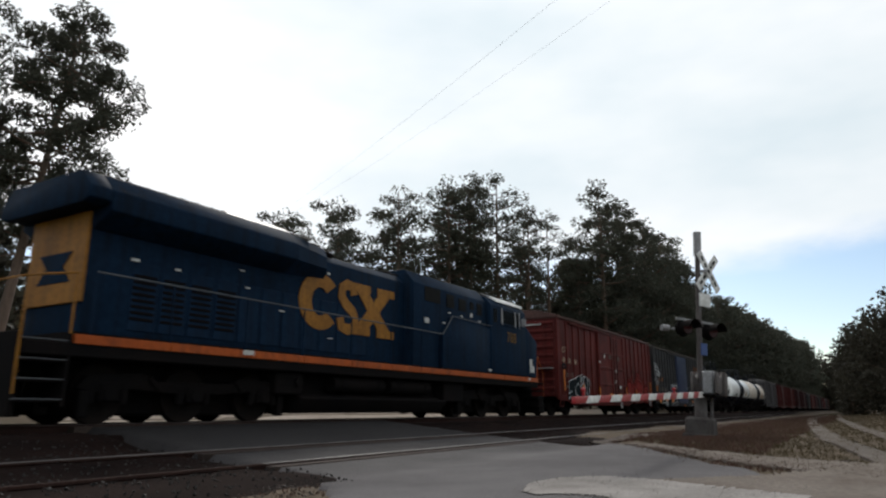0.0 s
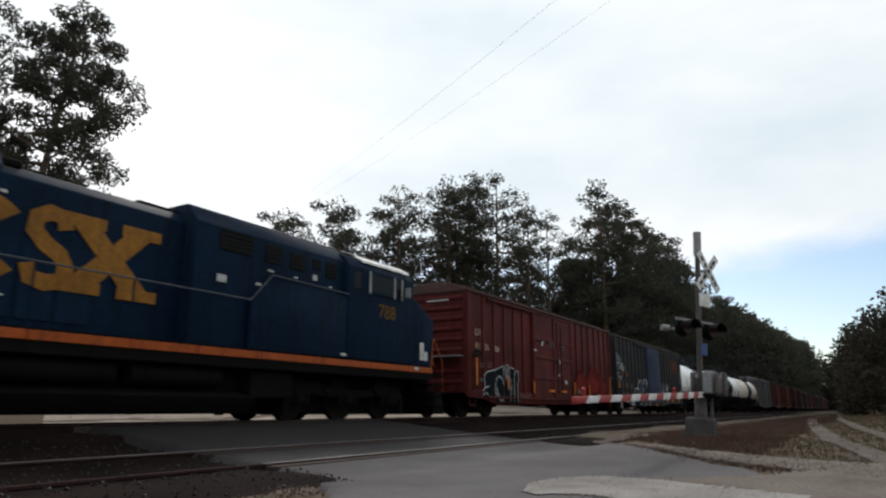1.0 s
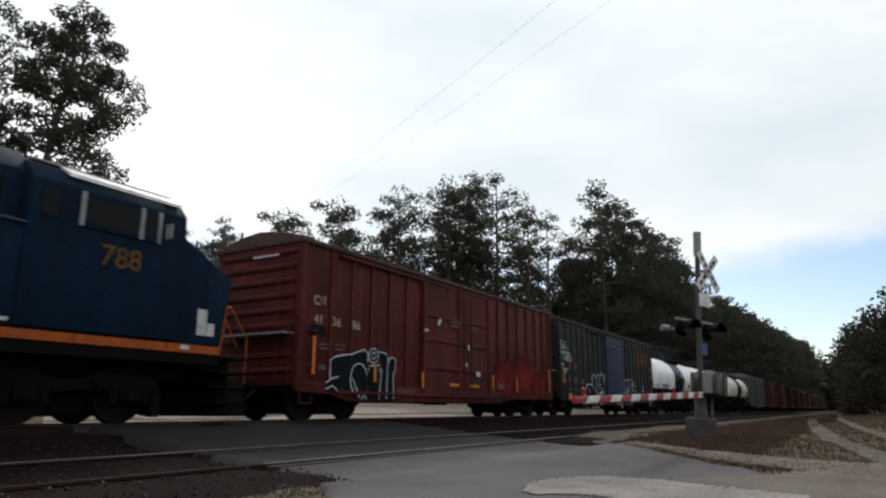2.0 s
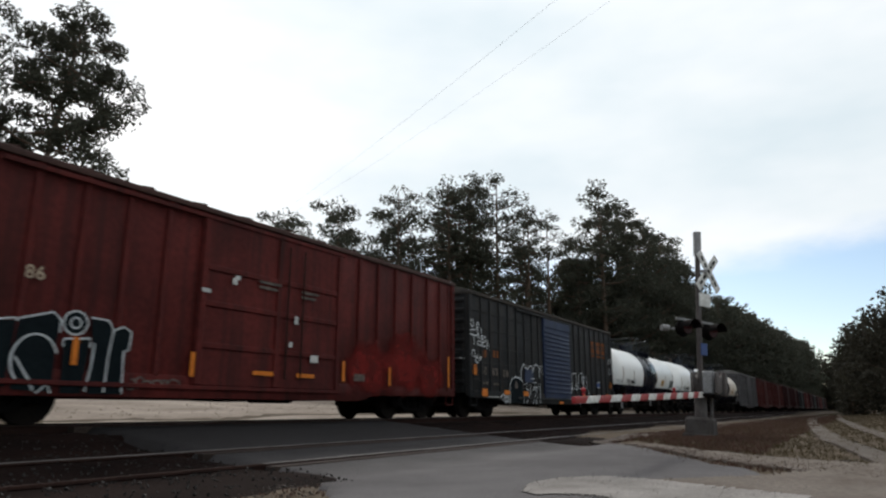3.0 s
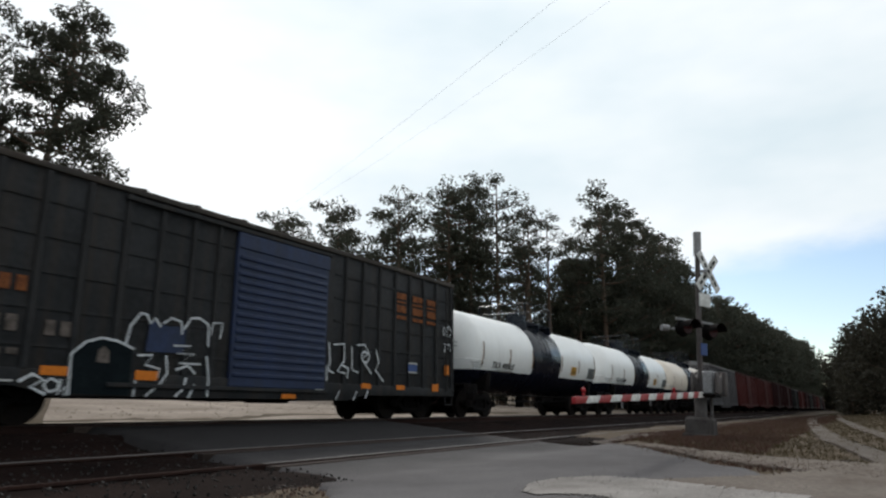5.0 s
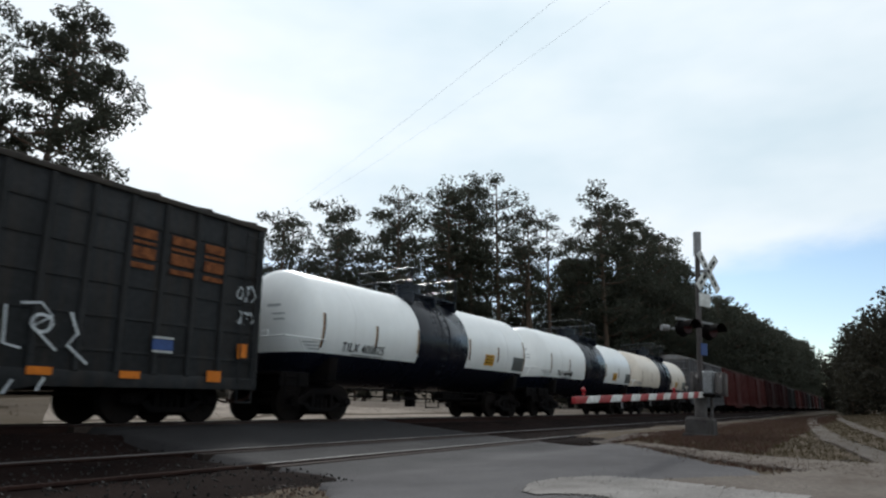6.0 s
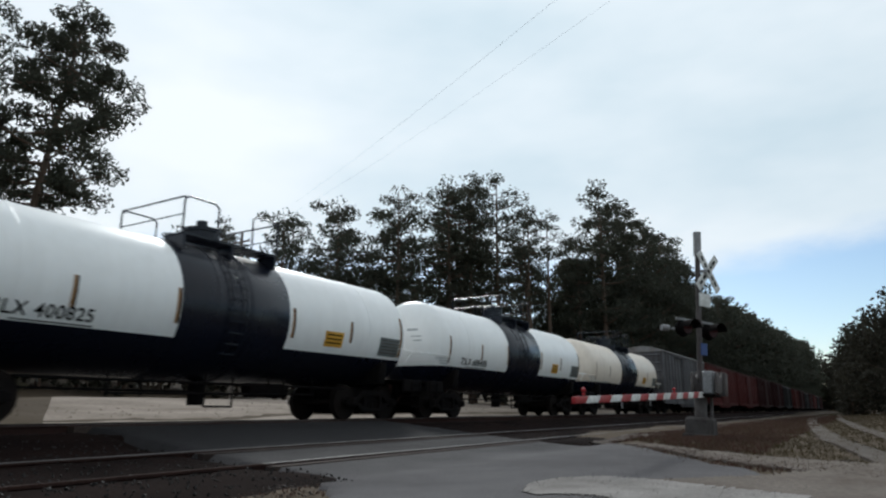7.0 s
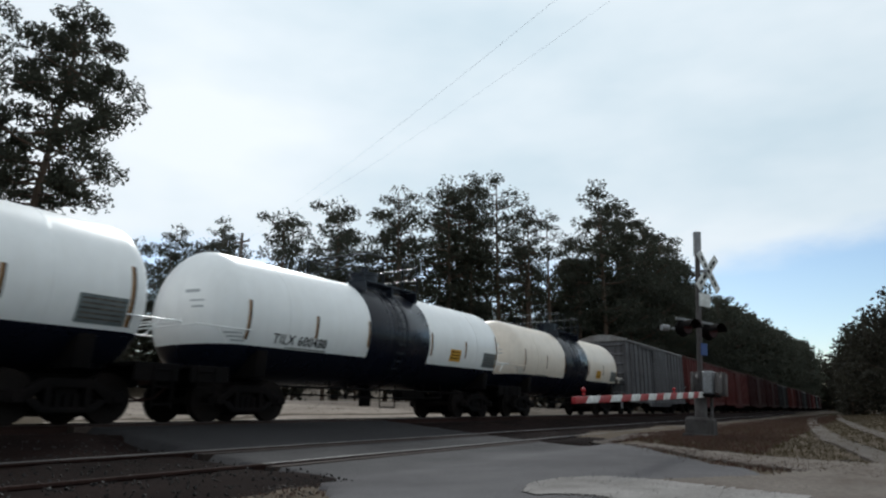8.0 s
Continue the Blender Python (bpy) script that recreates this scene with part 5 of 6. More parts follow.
    for i, p in enumerate(path):
        d = (path[min(i + 1, len(path) - 1)] - path[max(i - 1, 0)]).normalized()
        near.append(p + Vector((-d.y, d.x)) * 0.15)
        off.append(p - Vector((-d.y, d.x)) * 0.15)
    slab(bm, [tuple(p) for p in near + off[::-1]], y0, y1)
    part("emblem_bend", bm, YELLOW, hood, "yellow double-bend shape")
    bm = bmesh.new()
    cx = -0.20
    for s1 in (-1, 1):
        slab(bm, [(cx - 0.62 * s1 - 0.27, 3.62), (cx - 0.62 * s1 + 0.27, 3.62), (cx + 0.62 * s1 + 0.29, 2.38), (cx + 0.62 * s1 - 0.29, 2.38)], y0 + 0.001 * s1, y1)
    for z0, z1 in ((3.50, 3.72), (2.28, 2.50)):
        for x0, x1 in ((-1.02, -0.16), (0.18, 1.02)):
            box(bm, cx + x0, cx + x1, y0 - 0.002, y1, z0, z1)
    part("emblem_cross", bm, YELLOW, hood, "yellow crossed-bar shape with feet")
    # wide auxiliary cab
    bm = bmesh.new()
    prism(bm, [(-1.30, 1.55), (1.30, 1.55), (1.30, 4.12), (0.92, 4.55), (-0.92, 4.55), (-1.30, 4.12)], 1.40, 6.25, 0.03)
    aux = part("blower_cab", bm, BLUE, car, "dark blue equipment cab")
    for x0, x1, z0, z1 in ((2.0, 2.95, 3.62, 4.08), (3.35, 3.85, 3.58, 4.02), (4.15, 4.65, 3.56, 3.98), (4.95, 5.25, 3.70, 3.95), (5.45, 5.85, 3.56, 3.98)):
        fr = part("intake", bmb(x0, x1, -1.315, -1.30, z0, z1, bevel=0.004), SIGNBLACK, aux, "dark air intake")
        n = max(3, round((z1 - z0) / 0.1))
        lm = mesh_of(bmb(x0 + 0.02, x1 - 0.02, -1.33, -1.315, 0, 0.025), "slat", SIGNBLACK)
        for k in range(n):
            placed("slat", lm, fr, 0, 0, z0 + 0.03 + k * 0.1)
    # lower step of the walkway cabinet in front of the aux cab
    bm = bmesh.new()
    slab(bm, [(2.9, 1.55), (6.25, 1.55), (6.25, 3.15), (3.5, 3.25), (2.9, 2.6)], -1.46, -1.30, 0.015)
    part("side_cabinet", bm, BLUE, car)
    # driver's cab
    bm = bmesh.new()
    prism(bm, [(-1.50, 1.55), (1.50, 1.55), (1.50, 4.02), (1.22, 4.34), (0.8, 4.46), (-0.8, 4.46), (-1.22, 4.34), (-1.50, 4.02)], 6.20, 9.25, 0.03)
    cab = part("cab", bm, BLUE, car, "dark blue driver's cab")
    part("cab_roof", bmb(6.35, 9.15, -1.05, 1.05, 4.44, 4.50, bevel=0.02), ROOF, cab, "pale roof sheet")
    # white strip stands in for the sky's reflection along the cab's roof edge
    bm = bmesh.new()
    prism(bm, [(-1.40, 4.22), (-1.02, 4.44), (-0.98, 4.50), (-1.38, 4.29)], 6.85, 9.15)
    part("roof_edge_glint", bm, SIGNWHITE, cab, "white strip painted as sky light on the cab's roof edge")
    bm = bmesh.new()
    prism(bm, [(-1.20, 4.485), (-1.02, 4.60), (-0.96, 4.60), (-1.12, 4.485)], -5.9, -3.95)
    part("roof_panel_edge", bm, GALV, rad, "pale edge of a roof panel")
    win = part("side_window", bmb(7.10, 8.60, -1.515, -1.50, 3.42, 3.92, bevel=0.01), GLASS, cab, "dark sliding side window")
    for x0, x1 in ((7.04, 7.12), (8.20, 8.28), (8.58, 8.66)):
        part("window_frame", bmb(x0, x1, -1.535, -1.50, 3.36, 3.98, bevel=0.005), GALV, win, "pale metal frame")
    part("window_rail", bmb(7.04, 8.66, -1.53, -1.50, 3.36, 3.42), BLUE, win)
    part("door_window", bmb(6.38, 6.68, -1.515, -1.50, 3.40, 3.90, bevel=0.01), GLASS, cab)
    part("mirror", bmb(8.72, 8.76, -1.74, -1.56, 3.45, 3.75, bevel=0.008), GALV, cab, "pale wing mirror")
    part("windscreen", bmb(9.24, 9.26, -1.25, -0.15, 3.55, 4.05, bevel=0.005), GLASS, cab)
    part("windscreen", bmb(9.24, 9.26, 0.15, 1.25, 3.55, 4.05, bevel=0.005), GLASS, cab)
    # nose
    bm = bmesh.new()
    slab(bm, [(9.22, 1.40), (10.45, 1.40), (10.60, 2.95), (10.45, 3.06), (9.30, 3.66), (9.22, 3.66)], -1.40, 1.40, 0.05)
    part("nose", bm, BLUE, car, "dark blue short nose")
    lettering("road_number", "788", 0.54, DULLYELLOW, car, 7.50, -1.507, 2.76, 1.02, "yellow road number")
    # labels and notices
    plates(car, "notice", PAPER, [(9.75, 9.98, 1.72, 2.25), (10.0, 10.18, 1.72, 1.98)], -1.415, "white notice")
    plates(car, "notice", PAPER, [(2.0, 2.25, 2.92, 3.08), (3.1, 3.25, 3.0, 3.06)], -1.312, "small white notice")
    plates(car, "notice", PAPER, [(3.45, 3.62, 3.38, 3.42), (4.3, 4.45, 3.36, 3.4), (4.98, 5.12, 3.42, 3.56), (5.6, 5.72, 3.32, 3.36)], -1.312, "small white notice")
    plates(car, "notice", PAPER, [(-7.96, -7.79, 3.06, 3.11), (-6.97, -6.83, 3.03, 3.08), (-5.07, -4.93, 2.96, 2.99), (-3.96, -3.79, 2.56, 2.59), (-2.28, -2.17, 3.76, 3.81), (-2.16, -1.99, 2.06, 2.09), (-5.27, -5.13, 3.33, 3.36)], -0.985, "small white notice")
    plates(car, "notice", PAPER, [(-5.5, -5.2, 1.40, 1.5), (9.3, 9.5, 1.40, 1.48), (5.9, 6.1, 1.60, 1.66)], -1.538, "small white plate")
    # handrails
    bm = bmesh.new()
    pipe(bm, [(-8.9, -1.47, 2.62), (2.85, -1.47, 2.62), (3.45, -1.49, 3.27), (6.2, -1.50, 3.22)], 0.018)
    part("handrail", bm, RAILGREY, car, "dull grey handrail")
    for x in (-8.9, -7.3, -5.4, -3.6, -1.8, 0.0, 1.6, 2.85):
        bm = bmesh.new()
        rod(bm, (x, -1.47, 1.5), (x, -1.47, 2.62), 0.018, 6)
        part("stanchion", bm, BLUE, car)
    # rear steps and end rail
    for s in (-1, 1):
        bm = bmesh.new()
        y = s * 1.15
        for k in range(4):
            box(bm, -10.05, -9.25, y - 0.32, y + 0.32, 0.38 + 0.32 * k, 0.42 + 0.32 * k, 0.008)
        box(bm, -9.27, -9.22, y - 0.34, y + 0.34, 0.3, 1.5)
        part("rear_steps", bm, UNDER, car, "black steel steps")
        bm = bmesh.new()
        for k in range(4):
            rod(bm, (-10.06, y - 0.32, 0.42 + 0.32 * k), (-9.25, y - 0.32, 0.42 + 0.32 * k), 0.012, 6)
        part("step_edge", bm, RAILGREY, car, "worn step edges")
        bm = bmesh.new()
        pipe(bm, [(-9.25, s * 1.47, 0.9), (-9.25, s * 1.47, 2.55), (-9.75, s * 1.40, 2.45), (-10.0, s * 1.2, 2.4), (-10.0, s * 0.4, 2.4)], 0.02)
        pipe(bm, [(-10.05, s * 1.47, 0.5), (-10.05, s * 1.47, 1.9)], 0.02)
        part("end_handrail", bm, YELLOW, car, "yellow end handrail")
        bm = bmesh.new()
        pipe(bm, [(10.35, s * 1.45, 1.5), (10.45, s * 1.45, 2.35), (10.6, s * 1.40, 2.4), (11.1, s * 1.40, 1.75), (11.1, s * 1.40, 0.8)], 0.02)
        pipe(bm, [(10.6, s * 1.1, 1.45), (10.65, s * 1.1, 2.3), (11.1, s * 1.1, 1.6)], 0.018)
        part("front_handrail", bm, ORANGE, car, "orange front handrail")
        bm = bmesh.new()
        for k in range(4):
            box(bm, 10.35, 11.1, s * 1.15 - 0.3, s * 1.15 + 0.3, 0.38 + 0.30 * k, 0.42 + 0.30 * k, 0.008)
        part("front_steps", bm, UNDER, car, "black steel steps")
    part("end_plate", bmb(-10.05, -9.95, -1.40, 1.40, 0.14, 1.5, bevel=0.02), UNDER, car)
    bm = bmesh.new()
    slab(bm, [(10.3, 0.75), (11.15, 0.75), (11.15, 1.4), (10.3, 1.42)], -0.85, 0.85, 0.03)
    slab(bm, [(10.6, 0.12), (11.2, 0.12), (11.05, 0.8), (10.6, 0.8)], -1.4, 1.4, 0.03)
    part("front_plate", bm, UNDER, car)
    # fuel tank and reservoirs
    bm = bmesh.new()
    prism(bm, [(-1.10, 0.17), (1.10, 0.17), (1.38, 0.5), (1.38, 1.1), (-0.95, 1.1), (-0.95, 0.68), (-1.38, 0.52)], -3.45, 3.3, 0.04)
    part("fuel_tank", bm, UNDER, car)
    for x0, x1 in ((-2.25, -0.1), (0.2, 2.3)):
        bm = bmesh.new()
        rod(bm, (x0, -1.18, 0.90), (x1, -1.18, 0.90), 0.20, 20)
        for x in (x0 + 0.3, x1 - 0.3):
            rod(bm, (x - 0.03, -1.18, 0.90), (x + 0.03, -1.18, 0.90), 0.215, 20)
        part("air_reservoir", bm, UNDER, car, "grimy air reservoir")
    part("reservoir_cap", bmb(-0.09, -0.03, -1.26, -1.12, 0.82, 0.98, bevel=0.02), FADED, car)
    bm = bmesh.new()
    box(bm, 3.1, 4.4, -1.35, -0.7, 0.5, 1.1, 0.03)
    part("battery_box", bm, UNDER, car)
    bm = bmesh.new()
    box(bm, -4.3, -3.4, -1.35, -0.7, 0.6, 1.1, 0.03)
    rod(bm, (-3.6, -1.36, 0.9), (-3.6, -1.42, 0.9), 0.12, 12)
    part("equipment_box", bm, UNDER, car)
    couplers(car, 10.75)
    add_truck(car, -6.35, True)
    add_truck(car, 6.75, True)
    return car


def far_car(label, half, eave, paint, roofpaint, door=True):
    posts = [-half + 0.8 + (2 * half - 1.6) * k / 14 for k in range(15)]
    return boxcar(label, half, eave, paint, roofpaint, (-1.5, 1.5), paint, "corrugated", posts, detail=False, group="far freight cars")


def assemble():
    ROLLING.append((locomotive(), 15.70))
    ROLLING.append((red_boxcar(), 36.15))
    ROLLING.append((black_boxcar(), 52.85))
    ROLLING.append((tank_car("white tank car with black centre band and belly", WHITE, "TILX 400825"), 68.75))
    ROLLING.append((tank_car("white tank car, second of the string, black band", WHITE, "TILX 600488"), 83.55))
    ROLLING.append((tank_car("cream stained tank car with black band", CREAM, ""), 98.1))
    g = far_car("weathered light grey box car", 7.3, 4.22, GREYCAR, ROOF)
    r = far_car("faded red box car", 7.8, 4.25, REDFAR, ROOFRUST)
    m = far_car("dark maroon box car", 7.8, 4.35, MAROON, ROOFRUST)
    d = far_car("weathered black box car of the far string", 7.6, 4.2, DARKCAR, ROOF)
    ROLLING.append((g, 113.5))
    ROLLING.append((r, 130.3))
    ROLLING.append((m, 165.0))
    ROLLING.append((d, 199.5))
    for src, x in ((r, 147.6), (m, 182.3), (r, 216.8), (m, 234), (d, 251.3), (m, 268.5), (r, 285.8), (d, 303), (m, 320)):
        ROLLING.append((copy_thing(src, pose(x, 0, 0)), x))
    for ob, x in ROLLING:
        ob.matrix_basis = pose(x, 0, 0)


assemble()


# ---- crossing signal ----
def crossing_signal():
    m = pose(18.0, -9.25, -0.42, 3.2, 1.9, 0)
    sg = thing("crossing_signal", "grey level crossing signal mast with crossbuck and lowered gate", "crossing signal", m)
    bm = bmesh.new()
    box(bm, -0.33, 0.33, -0.33, 0.33, -0.35, 0.50, 0.07)
    box(bm, -0.38, 0.38, -0.38, 0.38, -0.35, 0.10, 0.03)
    part("foundation", bm, CONCRETE, sg, "dark weathered concrete base")
    bm = bmesh.new()
    rod(bm, (0, 0, 0.3), (0, 0, 5.20), 0.066, 14)
    rod(bm, (0, 0, 0.3), (0, 0, 1.25), 0.15, 14)
    part("mast", bm, MASTGREY, sg)
    bm = bmesh.new()
    rod(bm, (0, 0, 4.62), (0, 0, 5.24), 0.10, 14)
    part("bell", bm, GALV, sg, "pale mast top")
    # face of the signs: towards road traffic, south-west
    f = Matrix.Rotation(radians(-24), 4, "Z")
    for s in (-1, 1):
        bm = bmesh.new()
        box(bm, -0.61, 0.61, -0.012, 0.012, -0.115, 0.115, 0.006)
        ob = part("crossbuck_blade", bm, SIGNWHITE, sg, "white reflective blade")
        ob.matrix_basis = Matrix.Translation((0.16, -0.22, 4.19)) @ f @ pose(0, 0.02 * s, 0, 0, -48 * s, 0)
        for k in range(5):
            b = part("blade_bar", bmb(-0.48 + 0.2 * k, -0.34 + 0.2 * k, -0.018, -0.013, -0.035, 0.035), SIGNBLACK, ob, "black lettering bar")
    bm = bmesh.new()
    box(bm, -0.03, 0.03, -0.24, 0, -0.03, 0.03)
    ob = part("sign_bracket", bm, GALV, sg)
    ob.matrix_basis = pose(0, 0, 4.19)
    ob = part("track_sign", bmb(-0.23, 0.23, -0.012, 0.012, -0.17, 0.17, bevel=0.004), SIGNWHITE, sg, "white plate with number of tracks")
    ob.matrix_basis = Matrix.Translation((0.10, -0.14, 3.44)) @ f
    # lights on a cross arm
    bm = bmesh.new()
    box(bm, -0.85, 0.48, -0.03, 0.03, -0.03, 0.03, 0.005)
    ob = part("cross_arm", bm, GALV, sg)
    ob.matrix_basis = Matrix.Translation((0, -0.02, 2.86)) @ Matrix.Rotation(radians(-30), 4, "Z")
    for s, yaw in ((-0.62, -30), (0.30, -30)):
        hd = new("lamp_head", mesh_of(_lamp_head(), "lamp_head", UNDER))
        hd.parent = sg
        hd.matrix_basis = Matrix.Translation((0, -0.02, 2.64)) @ Matrix.Rotation(radians(yaw), 4, "Z") @ Matrix.Translation((s, 0, 0))
        bm = bmesh.new()
        rod(bm, (0, -0.16, 0), (0, -0.175, 0), 0.15, 18)
        part("lens", bm, LENSRED, hd, "unlit red lens")
        bm = bmesh.new()
        rod(bm, (0, 0.10, 0), (0, 0.14, 0), 0.12, 14)
        part("lamp_back", bm, SIGNWHITE, hd)
    bm = bmesh.new()
    rod(bm, (0.02, 0.18, 2.66), (-0.35, 0.60, 2.66), 0.03, 12)
    rod(bm, (-0.42, 0.66, 2.66), (-0.56, 0.80, 2.66), 0.08, 12)
    part("rear_lamp", bm, GALV, sg, "pale rear lamp housing")
    ob = part("notice", bmb(-0.13, 0.13, -0.01, 0.01, -0.15, 0.15, bevel=0.004), SIGNBLUE, sg, "blue notice plate")
    ob.matrix_basis = Matrix.Translation((0.05, -0.10, 2.17)) @ f
    # gate mechanism and counterweights
    bm = bmesh.new()
    box(bm, -0.26, 0.26, -0.36, -0.08, 1.05, 1.62, 0.04)
    mech = part("gate_mechanism", bm, GALV, sg, "grey gate mechanism case")
    part("label_plate", bmb(-0.11, 0.11, -0.375, -0.36, 1.28, 1.46), SIGNWHITE, mech)
    for y in (-0.46, 0.10):
        bm = bmesh.new()
        slab(bm, [(-0.42, 1.08), (0.05, 1.08), (0.55, 1.20), (0.62, 1.55), (0.45, 1.62), (0.05, 1.45), (-0.25, 1.58), (-0.45, 1.55)], y, y + 0.05, 0.01)
        part("counterweight_arm", bm, MASTGREY, sg)
        bm = bmesh.new()
        slab(bm, [(0.38, 1.05), (0.70, 1.05), (0.74, 1.6), (0.42, 1.64)], y - 0.07, y + 0.12, 0.02)
        part("counterweight", bm, MASTGREY, sg)
    bm = bmesh.new()
    rod(bm, (0.10, -0.24, 0.15), (0.10, -0.24, 1.05), 0.04, 10)
    part("conduit", bm, MASTGREY, sg)
    part("bracket", bmb(-0.5, 0.4, -0.42, 0.12, 1.0, 1.05, bevel=0.01), UNDER, sg)
    return sg


def _lamp_head():
    bm = bmesh.new()
    rod(bm, (0, -0.16, 0), (0, 0.10, 0), 0.17, 18)
    rod(bm, (0, -0.01, 0), (0, 0.005, 0), 0.22, 22)
    n = 10
    for k in range(n):
        a, b = math.pi * k / n, math.pi * (k + 1) / n
        vs = [bm.verts.new((r * math.cos(t), y, r * math.sin(t))) for r, t, y in ((0.18, a, -0.16), (0.18, b, -0.16), (0.19, b, -0.42), (0.19, a, -0.42))]
        bm.faces.new(vs)
        vs = [bm.verts.new((r * math.cos(t), y, r * math.sin(t))) for r, t, y in ((0.20, a, -0.42), (0.20, b, -0.42), (0.19, b, -0.16), (0.19, a, -0.16))]
        bm.faces.new(vs)
    return bm


def gate_arm():
    """Lowered arm with red and white stripes; it runs from the mast across the road."""
    a, b = Vector((17.7, -9.42, 0.61)), Vector((9.12, -9.3, 0.385))
    d = b - a
    turn = d.to_track_quat("X", "Z").to_matrix().to_4x4()
    arm = thing("gate_arm", "lowered crossing gate arm striped red and white", "crossing gate", Matrix.Translation(a) @ turn)
    L = d.length
    n = 16
    for k in range(n):
        x0, x1 = L * k / n, L * (k + 1) / n
        h0, h1 = 0.070 - 0.022 * k / n, 0.070 - 0.022 * (k + 1) / n
        sl = 0.14
        bm = bmesh.new()
        slab(bm, [(x0 + (sl if k else 0), -h0), (x1 + (sl if k < n - 1 else 0), -h1), (x1 - (0 if k < n - 1 else 0), h1), (x0, h0)], -0.03, 0.03, 0.004)
        part("stripe", bm, SIGNRED if k % 2 else SIGNWHITE, arm, "red reflective panel" if k % 2 else "white reflective panel")
    for x in (L - 0.4, L * 0.33):
        bm = bmesh.new()
        rod(bm, (x, 0, 0.06), (x, 0, 0.10), 0.025, 8)
        bmesh.ops.create_uvsphere(bm, u_segments=12, v_segments=8, radius=0.036, matrix=Matrix.Translation((x, 0, 0.14)))
        part("arm_lamp", bm, LAMPRED, arm, "glowing red arm lamp")
    for x in (L * 0.55, L * 0.75):
        bm = bmesh.new()
        rod(bm, (x, 0, -0.05), (x, 0, -0.16), 0.012, 6)
        part("hanger", bm, GALV, arm)


crossing_signal()
gate_arm()


# ---- trees ----
def tuft(vs, fs, p, size, rng, blades=5):
    """A clump of needles: a few thin blades springing from one twig end."""
    up = Vector((rng.gauss(0, 0.6), rng.gauss(0, 0.6), 0.55)).normalized()
    for _ in range(blades):
        d = (up * 0.55 + Vector((rng.gauss(0, 1), rng.gauss(0, 1), rng.gauss(0, 0.7))).normalized() * 0.8).normalized()
        s = d.cross(Vector((rng.gauss(0, 1), rng.gauss(0, 1), rng.gauss(0, 1)))).normalized()
        l, w = size * rng.uniform(0.55, 1.05), size * rng.uniform(0.24, 0.40)
        i = len(vs)
        vs += [p - s * w, p + s * w, p + d * l]
        fs.append((i, i + 1, i + 2))


def crown_mesh(name, clumps, rng, per, size, spread, material):
    vs, fs = [], []
    for c, r in clumps:
        for _ in range(max(3, round(per * r * r))):
            v = Vector((rng.gauss(0, 1), rng.gauss(0, 1), rng.gauss(0, 0.62)))
            v = v.normalized() * r * rng.uniform(0.25, 1.0) ** 0.6 * spread
            v.z *= 0.85
            tuft(vs, fs, c + v, size * rng.uniform(0.75, 1.3), rng)
    me = bpy.data.meshes.new(name)
    me.from_pydata([tuple(v) for v in vs], [], fs)
    me.materials.append(material)
    return me


def pine(label, H, seed, clear=0.35, width=0.20, limbs=26, lean=(0, 0), per=9, size=0.42, clump=1.0, group="pines along the railway", rise=(0.05, 0.55), wobble=0.3):
    """A tall pine: bare tapered trunk, upswept limbs, open crown of needle clumps."""
    rng = random.Random(seed)
    tree = thing("pine_tree", label, "tree", group=group)
    bm = bmesh.new()
    pts = []
    r0 = 0.011 * H + 0.05
    wob = (rng.uniform(-wobble, wobble), rng.uniform(-wobble, wobble))
    for k in range(13):
        f = k / 12
        pts.append((Vector((lean[0] * f + wob[0] * math.sin(3.1 * f), lean[1] * f + wob[1] * math.sin(2.6 * f), H * 0.97 * f - 0.6 * (1 - f))), r0 * (1 - 0.88 * f)))
    for (p, a), (q, b) in zip(pts, pts[1:]):
        rod(bm, p, q, a, 9, b)
    clumps = []

    def on_trunk(f):
        u = f * 12
        i = min(11, int(u))
        return pts[i][0].lerp(pts[i + 1][0], u - i)
    for k in range(limbs):
        f = clear + (0.97 - clear) * (k + rng.random() * 0.6) / limbs
        t = (f - clear) / (1 - clear)
        reach = H * width * 1.12 * math.sin(math.pi * (0.16 + 0.73 * t)) ** 0.7 * rng.uniform(0.6, 1.12)
        az = k * 2.4 + rng.uniform(-0.5, 0.5)
        p = on_trunk(f)
        tip = p + Vector((math.cos(az) * reach, math.sin(az) * reach, reach * rng.uniform(*rise)))
        mid = p.lerp(tip, 0.5) + Vector((0, 0, -0.06 * reach))
        rr = 0.018 * reach + 0.012
        rod(bm, p, mid, rr * 1.5, 4, rr)
        rod(bm, mid, tip, rr, 4, rr * 0.4)
        clumps.append((tip, clump * (0.30 + 0.20 * reach) * rng.uniform(0.8, 1.25)))
        for j in range(rng.randint(2, 4)):
            q = mid.lerp(tip, rng.uniform(0.0, 1.0))
            s = q + Vector((rng.gauss(0, 0.30), rng.gauss(0, 0.30), rng.uniform(0.0, 0.30))) * reach * 0.75
            rod(bm, q, s, rr * 0.6, 3, rr * 0.3)
            clumps.append((s, clump * (0.25 + 0.14 * reach) * rng.uniform(0.7, 1.25)))
    clumps.append((pts[-1][0] + Vector((0, 0, 0.1)), clump * 0.7))
    part("trunk", bm, BARK, tree, "grey-brown trunk and limbs")
    part("crown", crown_mesh("crown", clumps, rng, per, size, 1.0, NEEDLE), None, tree, "dark green needles")
    return tree


